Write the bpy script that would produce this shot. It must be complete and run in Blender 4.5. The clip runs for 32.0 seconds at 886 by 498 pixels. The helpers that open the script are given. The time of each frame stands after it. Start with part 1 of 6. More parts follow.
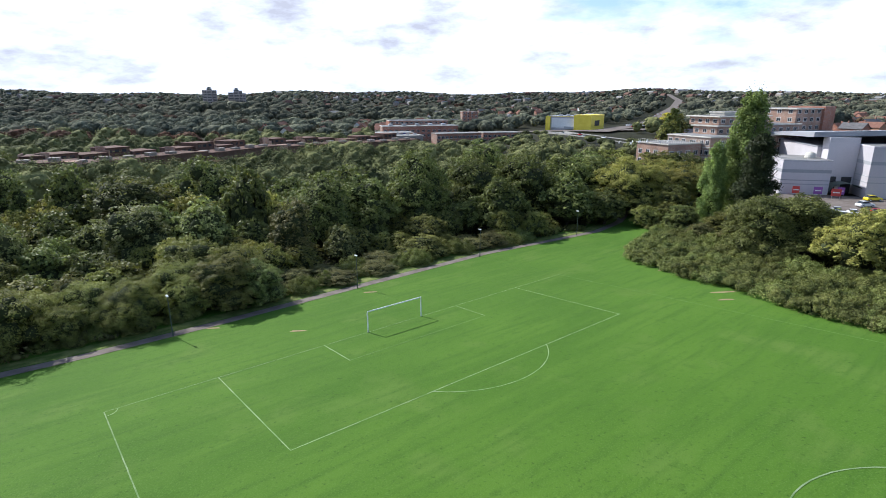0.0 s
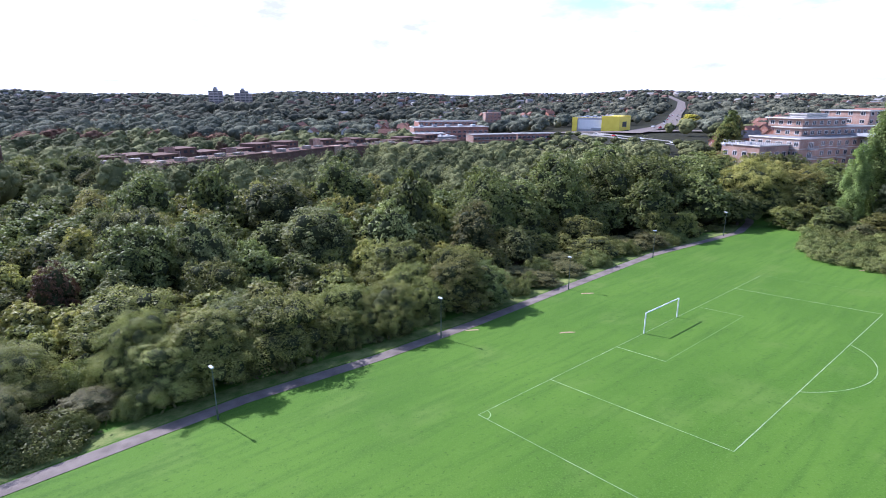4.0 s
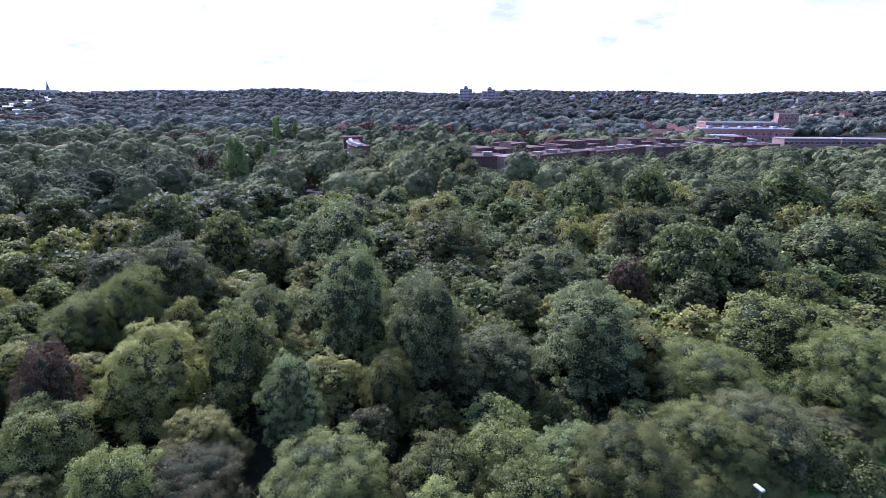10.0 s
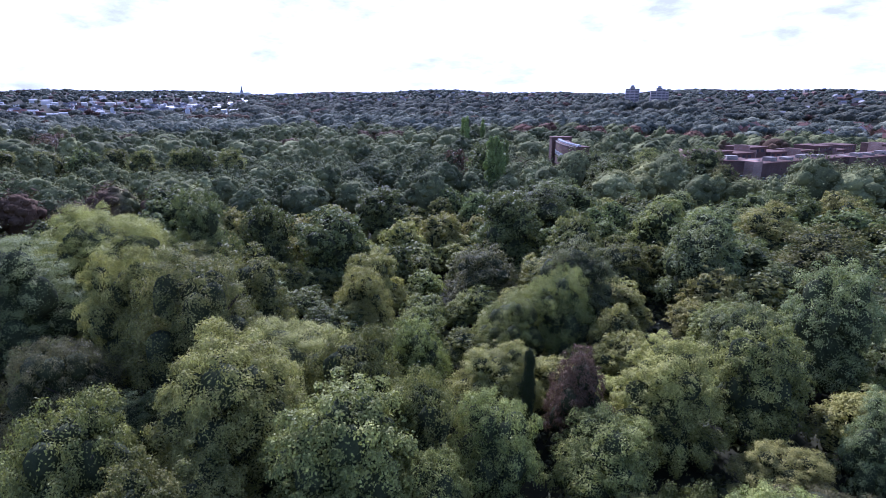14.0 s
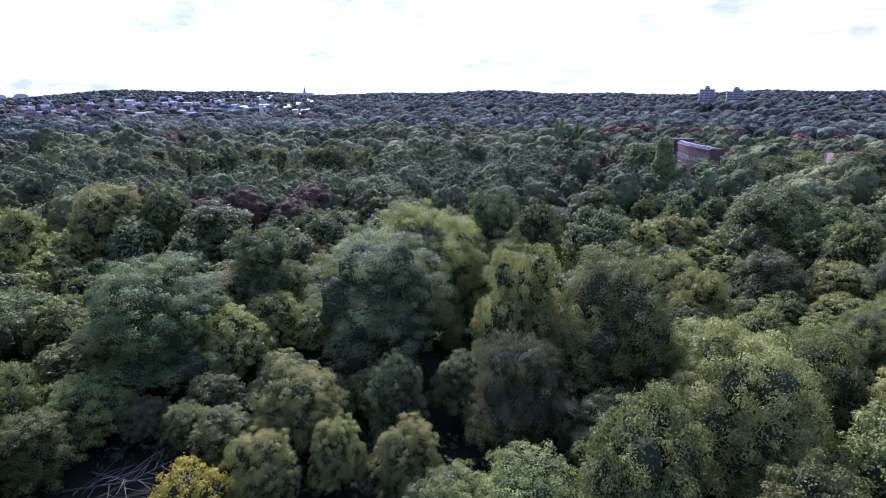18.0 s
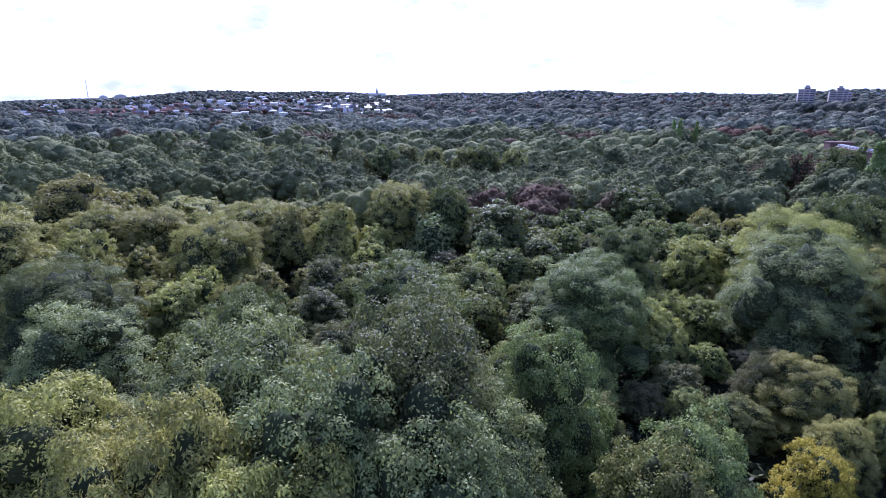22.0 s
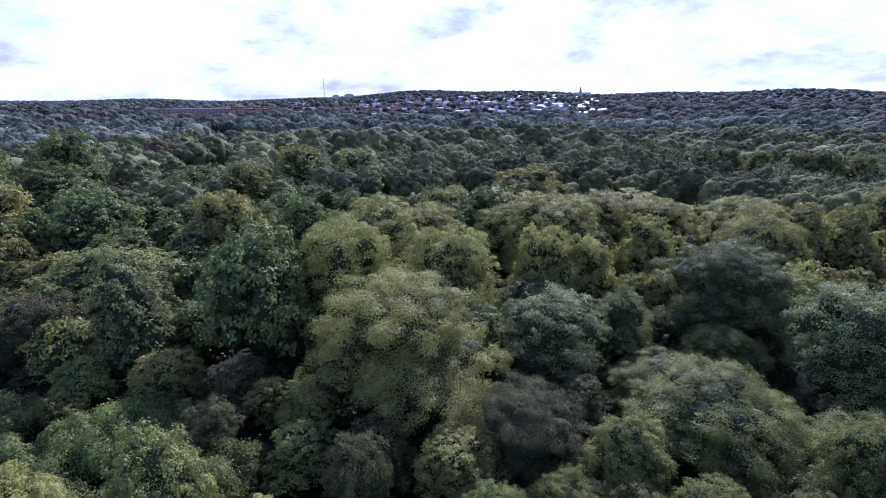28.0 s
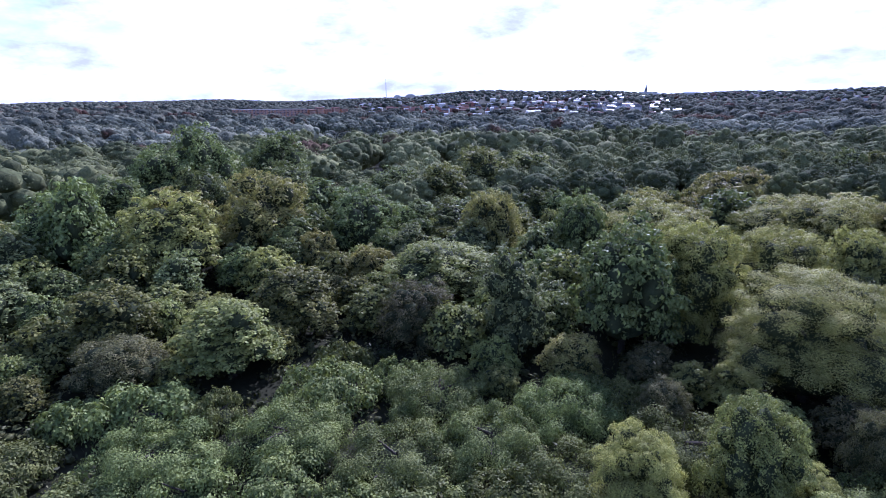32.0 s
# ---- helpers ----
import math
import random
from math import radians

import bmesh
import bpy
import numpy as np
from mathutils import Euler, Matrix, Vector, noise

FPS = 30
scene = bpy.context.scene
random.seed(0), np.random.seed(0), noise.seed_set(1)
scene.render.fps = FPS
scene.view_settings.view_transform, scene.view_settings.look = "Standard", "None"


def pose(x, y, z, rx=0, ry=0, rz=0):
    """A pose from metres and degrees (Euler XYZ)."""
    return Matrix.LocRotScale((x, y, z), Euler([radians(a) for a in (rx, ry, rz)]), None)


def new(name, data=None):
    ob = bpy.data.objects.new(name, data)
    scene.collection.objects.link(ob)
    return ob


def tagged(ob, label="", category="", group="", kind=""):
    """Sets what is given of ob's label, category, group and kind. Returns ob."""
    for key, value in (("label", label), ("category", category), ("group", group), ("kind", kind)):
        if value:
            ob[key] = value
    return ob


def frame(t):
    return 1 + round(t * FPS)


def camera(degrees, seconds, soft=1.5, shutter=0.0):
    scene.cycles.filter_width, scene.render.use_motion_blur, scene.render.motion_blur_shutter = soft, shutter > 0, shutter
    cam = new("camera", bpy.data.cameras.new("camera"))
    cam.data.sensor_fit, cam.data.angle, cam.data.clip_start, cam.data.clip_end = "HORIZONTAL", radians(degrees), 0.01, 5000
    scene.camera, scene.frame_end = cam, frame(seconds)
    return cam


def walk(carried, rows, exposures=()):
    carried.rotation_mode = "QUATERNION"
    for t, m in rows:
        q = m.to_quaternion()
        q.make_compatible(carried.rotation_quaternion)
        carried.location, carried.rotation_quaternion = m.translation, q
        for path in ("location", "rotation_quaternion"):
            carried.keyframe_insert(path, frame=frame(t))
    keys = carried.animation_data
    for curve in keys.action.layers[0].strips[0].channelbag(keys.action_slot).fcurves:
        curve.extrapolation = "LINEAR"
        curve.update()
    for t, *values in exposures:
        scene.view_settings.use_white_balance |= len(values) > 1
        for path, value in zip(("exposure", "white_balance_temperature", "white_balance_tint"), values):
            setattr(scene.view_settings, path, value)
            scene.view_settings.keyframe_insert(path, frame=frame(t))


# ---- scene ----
EXPOSURES = [(0.0, 0.40, 5950, 10), (3.0, 0.78, 5520, 21), (6.0, 0.86, 5100, 32), (9.0, 0.82, 4900, 35), (13.0, 0.70, 4850, 37), (19.0, 0.72, 4820, 37), (24.0, 0.86, 4800, 38), (29.0, 0.36, 4820, 38), (32.0, 0.60, 4800, 38)]
cam = camera(78.60, 32.0, 0.9)
# t, x, y, z, yaw, pitch, roll
PATH = [
    (0, -0.00, -0.00, 26.59, 0.00, -15.60, -0.18),
    (0.5, -4.03, -0.04, 26.70, -0.14, -15.61, -0.20),
    (1, -8.10, -0.13, 26.80, -0.21, -15.59, -0.19),
    (1.5, -12.19, -0.23, 26.87, -0.26, -15.57, -0.18),
    (2, -16.28, -0.27, 26.89, -0.35, -15.54, -0.16),
    (2.5, -20.36, -0.21, 26.87, -0.50, -15.51, -0.13),
    (3, -24.36, -0.08, 26.82, -0.65, -15.49, -0.09),
    (3.5, -28.25, 0.07, 26.78, -0.80, -15.50, -0.06),
    (5.5, -43.68, 0.48, 26.69, -1.17, -15.52, -0.03),
    (6, -47.50, 0.43, 26.67, -0.16, -15.51, -0.06),
    (6.5, -51.32, 0.36, 26.63, 2.47, -15.52, -0.09),
    (7, -55.14, 0.23, 26.61, 6.43, -15.57, -0.07),
    (7.5, -58.99, 0.01, 26.58, 12.25, -15.66, 0.01),
    (8, -62.82, -0.35, 26.54, 16.92, -15.70, 0.11),
    (8.5, -66.65, -1.02, 26.51, 19.06, -15.71, 0.19),
    (9, -70.52, -1.81, 26.46, 20.40, -15.68, 0.19),
    (9.5, -74.36, -2.67, 26.37, 20.94, -15.68, 0.17),
    (10, -78.21, -3.55, 26.26, 21.16, -15.68, 0.14),
    (10.5, -82.00, -4.57, 26.19, 21.66, -15.67, 0.07),
    (11, -85.70, -5.69, 26.14, 23.16, -15.67, -0.01),
    (11.5, -89.32, -6.88, 26.11, 25.57, -15.66, -0.06),
    (12, -92.91, -8.18, 26.07, 27.88, -15.66, -0.09),
    (12.5, -96.49, -9.60, 26.00, 30.05, -15.67, -0.06),
    (13, -99.99, -11.06, 25.94, 32.33, -15.64, -0.07),
    (13.5, -103.32, -12.65, 25.86, 34.39, -15.63, -0.09),
    (14, -106.56, -14.29, 25.76, 36.01, -15.60, -0.12),
    (14.5, -109.64, -16.06, 25.67, 37.32, -15.58, -0.13),
    (15, -112.60, -17.97, 25.58, 38.24, -15.57, -0.13),
    (15.5, -115.44, -20.07, 25.53, 39.09, -15.58, -0.11),
    (17.5, -126.99, -30.01, 25.63, 41.40, -15.54, -0.03),
    (18, -130.24, -32.95, 25.65, 41.16, -15.53, -0.02),
    (18.5, -133.56, -35.99, 25.68, 41.13, -15.51, -0.00),
    (19, -136.79, -39.14, 25.75, 41.23, -15.50, -0.01),
    (19.5, -139.98, -42.42, 25.83, 41.50, -15.51, -0.04),
    (20, -142.96, -45.74, 25.93, 42.13, -15.54, -0.04),
    (20.5, -145.86, -49.24, 26.08, 42.94, -15.55, -0.10),
    (21, -148.61, -52.82, 26.21, 44.01, -15.56, -0.10),
    (21.5, -151.18, -56.51, 26.30, 45.84, -15.54, -0.07),
    (22, -153.64, -60.23, 26.31, 47.47, -15.53, -0.04),
    (22.5, -155.94, -64.06, 26.30, 48.75, -15.52, 0.02),
    (23, -158.23, -67.86, 26.28, 49.80, -15.50, 0.07),
    (23.5, -160.46, -71.55, 26.24, 50.80, -15.50, 0.08),
    (24, -162.71, -75.16, 26.22, 51.62, -15.44, 0.07),
    (24.5, -164.84, -78.78, 26.17, 51.75, -15.42, 0.04),
    (26.5, -172.70, -93.24, 25.99, 56.32, -15.41, 0.03),
    (27, -174.51, -96.82, 25.96, 59.67, -15.44, 0.06),
    (27.5, -176.09, -100.51, 25.94, 63.08, -15.52, 0.07),
    (28, -177.44, -104.22, 25.95, 66.70, -15.60, 0.04),
    (28.5, -178.55, -108.08, 26.01, 69.48, -15.63, 0.01),
    (29, -179.57, -112.10, 26.12, 71.11, -15.64, -0.01),
    (29.5, -180.48, -116.21, 26.25, 71.69, -15.64, -0.02),
    (30, -181.31, -120.44, 26.38, 71.68, -15.63, -0.02),
    (30.5, -182.17, -124.74, 26.51, 71.42, -15.63, -0.04),
    (31, -183.01, -128.97, 26.66, 71.20, -15.63, -0.05),
    (31.5, -183.76, -133.28, 26.82, 71.21, -15.60, -0.10),
    (32, -184.46, -137.65, 26.97, 72.11, -15.61, -0.13),
]
walk(cam, [(t, pose(x, y, z, 90 + pitch, 0, yaw) @ pose(0, 0, 0, 0, 0, roll)) for t, x, y, z, yaw, pitch, roll in PATH], EXPOSURES)

# ---- world, sun ----
SUN_YAW, SUN_ELEVATION = 49.0, 38.0     # degrees left of +y, degrees up
sun = new("sun", bpy.data.lights.new("sun", "SUN"))
sun.data.energy, sun.data.angle, sun.data.color = 5.0, radians(0.6), (1.0, 0.95, 0.86)
sun.matrix_world = pose(0, 0, 200, 90 - SUN_ELEVATION, 0, SUN_YAW + 180)


def make_world():
    world = bpy.data.worlds.new("sky")
    world.use_nodes = True
    scene.world = world
    nt = world.node_tree
    nt.nodes.clear()
    N, L = nt.nodes.new, nt.links.new
    out, bg, bg2, mix = N("ShaderNodeOutputWorld"), N("ShaderNodeBackground"), N("ShaderNodeBackground"), N("ShaderNodeMixShader")
    sky = N("ShaderNodeTexSky")
    sky.sky_type, sky.sun_disc = "NISHITA", False
    sky.sun_elevation, sky.sun_rotation = radians(SUN_ELEVATION), radians(-SUN_YAW)
    sky.air_density, sky.dust_density = 1.0, 0.3
    L(sky.outputs[0], bg.inputs[0])
    bg.inputs[1].default_value = 0.12
    # broken cumulus, flattened towards the horizon
    tc, mp = N("ShaderNodeTexCoord"), N("ShaderNodeMapping")
    mp.inputs["Scale"].default_value = (2.8, 2.8, 8.0)
    mp.inputs["Location"].default_value = (0.35, 0.2, 0.1)
    L(tc.outputs["Generated"], mp.inputs[0])
    n1, n2 = N("ShaderNodeTexNoise"), N("ShaderNodeTexNoise")
    n1.inputs["Scale"].default_value, n1.inputs["Detail"].default_value, n1.inputs["Roughness"].default_value = 1.5, 7.0, 0.55
    n2.inputs["Scale"].default_value, n2.inputs["Detail"].default_value, n2.inputs["Roughness"].default_value = 2.3, 6.0, 0.6
    L(mp.outputs[0], n1.inputs["Vector"])
    L(mp.outputs[0], n2.inputs["Vector"])
    cover, shade = N("ShaderNodeValToRGB"), N("ShaderNodeValToRGB")
    cover.color_ramp.elements[0].position, cover.color_ramp.elements[1].position = 0.28, 0.46
    shade.color_ramp.elements[0].position, shade.color_ramp.elements[1].position = 0.27, 0.50
    shade.color_ramp.elements[0].color, shade.color_ramp.elements[1].color = (0.46, 0.47, 0.54, 1), (0.92, 0.98, 1.13, 1)
    # thicker, brighter cloud towards the sun
    toward, near_sun, more = N("ShaderNodeVectorMath"), N("ShaderNodeMapRange"), N("ShaderNodeMath")
    toward.operation = "DOT_PRODUCT"
    toward.inputs[1].default_value = (-math.sin(radians(SUN_YAW)), math.cos(radians(SUN_YAW)), 0.2)
    L(tc.outputs["Generated"], toward.inputs[0])
    near_sun.inputs["From Min"].default_value, near_sun.inputs["From Max"].default_value = 0.62, 0.84
    near_sun.inputs["To Min"].default_value, near_sun.inputs["To Max"].default_value = -0.19, 0.2
    L(toward.outputs["Value"], near_sun.inputs["Value"])
    more.operation = "ADD"
    L(n1.outputs[0], more.inputs[0])
    L(near_sun.outputs[0], more.inputs[1])
    # seen side on, the clouds close up towards the horizon; overhead the gaps open
    up, gaps, final = N("ShaderNodeSeparateXYZ"), N("ShaderNodeMapRange"), N("ShaderNodeMath")
    L(tc.outputs["Generated"], up.inputs[0])
    gaps.inputs["From Min"].default_value, gaps.inputs["From Max"].default_value = 0.0, 0.24
    gaps.inputs["To Min"].default_value, gaps.inputs["To Max"].default_value = -0.3, 0.07
    L(up.outputs["Z"], gaps.inputs["Value"])
    final.operation = "SUBTRACT"
    L(more.outputs[0], final.inputs[0])
    L(gaps.outputs[0], final.inputs[1])
    L(final.outputs[0], cover.inputs[0])
    # grey undersides show more away from the sun
    grey, lit = N("ShaderNodeMapRange"), N("ShaderNodeMath")
    grey.inputs["From Min"].default_value, grey.inputs["From Max"].default_value = 0.42, 0.97
    grey.inputs["To Min"].default_value, grey.inputs["To Max"].default_value = -0.08, -0.05
    L(toward.outputs["Value"], grey.inputs["Value"])
    lit.operation = "ADD"
    L(n2.outputs[0], lit.inputs[0])
    L(grey.outputs[0], lit.inputs[1])
    L(lit.outputs[0], shade.inputs[0])
    L(shade.outputs[0], bg2.inputs[0])
    bg2.inputs[1].default_value = 1.12
    L(cover.outputs[0], mix.inputs[0])
    L(bg.outputs[0], mix.inputs[1])
    L(bg2.outputs[0], mix.inputs[2])
    L(mix.outputs[0], out.inputs[0])


make_world()


# ---- materials ----
def material(name):
    m = bpy.data.materials.new(name)
    m.use_nodes = True
    nt = m.node_tree
    bsdf = nt.nodes["Principled BSDF"]
    return m, nt, nt.nodes.new, nt.links.new, bsdf


def rough_paint(name, a, b, scale=3.0, rough=0.8, bump=0.2, metal=0.0, fine=40.0, by_object=0.15):
    """Two tones mixed by large stains and fine grain, with relief; each object a little different."""
    m, nt, N, L, bsdf = material(name)
    tc = N("ShaderNodeTexCoord")
    big, small = N("ShaderNodeTexNoise"), N("ShaderNodeTexNoise")
    for n, s, d in ((big, scale, 5.0), (small, fine, 3.0)):
        n.inputs["Scale"].default_value, n.inputs["Detail"].default_value = s, d
        L(tc.outputs["Object"], n.inputs["Vector"])
    add = N("ShaderNodeMath")
    add.operation = "MULTIPLY_ADD"
    add.inputs[1].default_value = 0.35
    L(small.outputs[0], add.inputs[0])
    L(big.outputs[0], add.inputs[2])
    ramp = N("ShaderNodeValToRGB")
    ramp.color_ramp.elements[0].position, ramp.color_ramp.elements[1].position = 0.45, 0.9
    ramp.color_ramp.elements[0].color, ramp.color_ramp.elements[1].color = (*a, 1), (*b, 1)
    L(add.outputs[0], ramp.inputs[0])
    info, hsv, mr = N("ShaderNodeObjectInfo"), N("ShaderNodeHueSaturation"), N("ShaderNodeMapRange")
    mr.inputs["To Min"].default_value, mr.inputs["To Max"].default_value = 1 - by_object, 1 + by_object
    L(info.outputs["Random"], mr.inputs["Value"])
    L(mr.outputs[0], hsv.inputs["Value"])
    L(ramp.outputs[0], hsv.inputs["Color"])
    L(hsv.outputs[0], bsdf.inputs["Base Color"])
    bsdf.inputs["Roughness"].default_value, bsdf.inputs["Metallic"].default_value = rough, metal
    bsdf.inputs["Specular IOR Level"].default_value = 0.15 if rough > 0.75 else 0.5
    if bump:
        bp = N("ShaderNodeBump")
        bp.inputs["Strength"].default_value, bp.inputs["Distance"].default_value = bump, 0.05
        L(small.outputs[0], bp.inputs["Height"])
        L(bp.outputs[0], bsdf.inputs["Normal"])
    return m


def foliage(name, dark, light, translucent=0.3, rough=0.5, spread=0.30, patch=0.0, relief=2.6, sheen=0.07, cell=0.0):
    """Leaves: tone by leaf, by tree and by patch of the crown; thin enough to let some sun through."""
    dark, light = ((1.33 * c[0], 1.10 * c[1], 0.97 * c[2]) for c in (dark, light))
    m, nt, N, L, bsdf = material(name)
    geo, info, tc = N("ShaderNodeNewGeometry"), N("ShaderNodeObjectInfo"), N("ShaderNodeTexCoord")
    noise_node = N("ShaderNodeTexNoise")
    noise_node.inputs["Scale"].default_value, noise_node.inputs["Detail"].default_value = (patch or 0.45), 3.0
    L(geo.outputs["Position"], noise_node.inputs["Vector"])
    t = N("ShaderNodeMath")
    t.operation = "MULTIPLY_ADD"
    t.inputs[1].default_value = 0.22
    L(geo.outputs["Random Per Island"], t.inputs[0])
    half = N("ShaderNodeMapRange")
    half.inputs["From Min"].default_value, half.inputs["From Max"].default_value = 0.3, 0.7
    half.inputs["To Min"].default_value, half.inputs["To Max"].default_value = -0.15, 0.6
    L(noise_node.outputs[0], half.inputs["Value"])
    L(half.outputs[0], t.inputs[2])
    tone = t.outputs[0]
    if cell:        # joined crowns: each tree with a tone of its own
        flat, tree, own, plus = N("ShaderNodeMapping"), N("ShaderNodeAttribute"), N("ShaderNodeMapRange"), N("ShaderNodeMath")
        flat.inputs["Scale"].default_value = (1, 1, 0)
        L(geo.outputs["Position"], flat.inputs[0])
        tree.attribute_name = "tree_tone"
        own.inputs["To Min"].default_value, own.inputs["To Max"].default_value = -0.75, 0.75
        L(tree.outputs["Fac"], own.inputs["Value"])
        clumps, grain, more = N("ShaderNodeTexNoise"), N("ShaderNodeMapRange"), N("ShaderNodeMath")
        clumps.inputs["Scale"].default_value, clumps.inputs["Detail"].default_value, clumps.inputs["Roughness"].default_value = 6.0 / cell, 3.0, 0.7
        L(geo.outputs["Position"], clumps.inputs["Vector"])
        grain.inputs["From Min"].default_value, grain.inputs["From Max"].default_value = 0.3, 0.7
        grain.inputs["To Min"].default_value, grain.inputs["To Max"].default_value = -0.5, 0.45
        L(clumps.outputs[0], grain.inputs["Value"])
        more.operation = "ADD"
        L(tone, more.inputs[0])
        L(grain.outputs[0], more.inputs[1])
        tone = more.outputs[0]
        plus.operation = "ADD"
        L(tone, plus.inputs[0])
        L(own.outputs[0], plus.inputs[1])
        calm = N("ShaderNodeMath")
        calm.operation = "MULTIPLY_ADD"
        calm.inputs[1].default_value, calm.inputs[2].default_value = 0.55, 0.22
        L(plus.outputs[0], calm.inputs[0])
        tone = calm.outputs[0]
    mix = N("ShaderNodeMix")
    mix.data_type = "RGBA"
    mix.inputs["A"].default_value, mix.inputs["B"].default_value = (*dark, 1), (*light, 1)
    L(tone, mix.inputs["Factor"])
    hsv, val, hue = N("ShaderNodeHueSaturation"), N("ShaderNodeMapRange"), N("ShaderNodeMapRange")
    val.inputs["To Min"].default_value, val.inputs["To Max"].default_value = 1 - spread, 1 + spread
    hue.inputs["To Min"].default_value, hue.inputs["To Max"].default_value = 0.484, 0.508
    L(info.outputs["Random"], val.inputs["Value"])
    L(val.outputs[0], hsv.inputs["Value"])
    L(info.outputs["Random"], hue.inputs["Value"])
    L(hue.outputs[0], hsv.inputs["Hue"])
    leaf_tone, leaf_value = N("ShaderNodeHueSaturation"), N("ShaderNodeMapRange")
    leaf_value.inputs["To Min"].default_value, leaf_value.inputs["To Max"].default_value = 0.70, 1.32
    L(geo.outputs["Random Per Island"], leaf_value.inputs["Value"])
    L(leaf_value.outputs[0], leaf_tone.inputs["Value"])
    leaf_colour = [o for o in mix.outputs if o.type == "RGBA"][0]
    if cell:        # stands of copper-leaved trees
        stand, some, red = N("ShaderNodeTexNoise"), N("ShaderNodeMapRange"), N("ShaderNodeMix")
        stand.inputs["Scale"].default_value, stand.inputs["Detail"].default_value = 0.011, 2.0
        L(flat.outputs[0], stand.inputs["Vector"])
        mingle = N("ShaderNodeMath")
        mingle.operation = "MULTIPLY_ADD"
        mingle.inputs[1].default_value = 0.12
        L(tree.outputs["Fac"], mingle.inputs[0])
        L(stand.outputs[0], mingle.inputs[2])
        some.inputs["From Min"].default_value, some.inputs["From Max"].default_value = 0.70, 0.73
        L(mingle.outputs[0], some.inputs["Value"])
        red.data_type = "RGBA"
        L(some.outputs[0], red.inputs["Factor"])
        L(leaf_colour, red.inputs["A"])
        red.inputs["B"].default_value = (0.090, 0.056, 0.034, 1)
        leaf_colour = [o for o in red.outputs if o.type == "RGBA"][0]
    L(leaf_colour, leaf_tone.inputs["Color"])
    L(leaf_tone.outputs[0], hsv.inputs["Color"])
    L(hsv.outputs[0], bsdf.inputs["Base Color"])
    bsdf.inputs["Roughness"].default_value = rough
    bsdf.inputs["Specular IOR Level"].default_value = sheen
    fine, bp = N("ShaderNodeTexNoise"), N("ShaderNodeBump")
    fine.inputs["Scale"].default_value, fine.inputs["Detail"].default_value, fine.inputs["Roughness"].default_value = relief, 4.0, 0.7
    L(geo.outputs["Position"], fine.inputs["Vector"])
    bp.inputs["Strength"].default_value, bp.inputs["Distance"].default_value = (0.6 if cell else 0.12), 0.9 / relief
    L(fine.outputs[0], bp.inputs["Height"])
    L(bp.outputs[0], bsdf.inputs["Normal"])
    tl, mx = N("ShaderNodeBsdfTranslucent"), N("ShaderNodeMixShader")
    warm = N("ShaderNodeMix")     # light that has passed through a leaf is yellower and stronger in green
    warm.data_type, warm.blend_type = "RGBA", "MULTIPLY"
    warm.inputs["Factor"].default_value = 1.0
    warm.inputs["B"].default_value = (1.7, 1.8, 1.1, 1)
    L(hsv.outputs[0], warm.inputs["A"])
    L([o for o in warm.outputs if o.type == "RGBA"][0], tl.inputs["Color"])
    mx.inputs[0].default_value = 0.6 * translucent
    L(bsdf.outputs[0], mx.inputs[1])
    L(tl.outputs[0], mx.inputs[2])
    L(mx.outputs[0], nt.nodes["Material Output"].inputs[0])
    return m


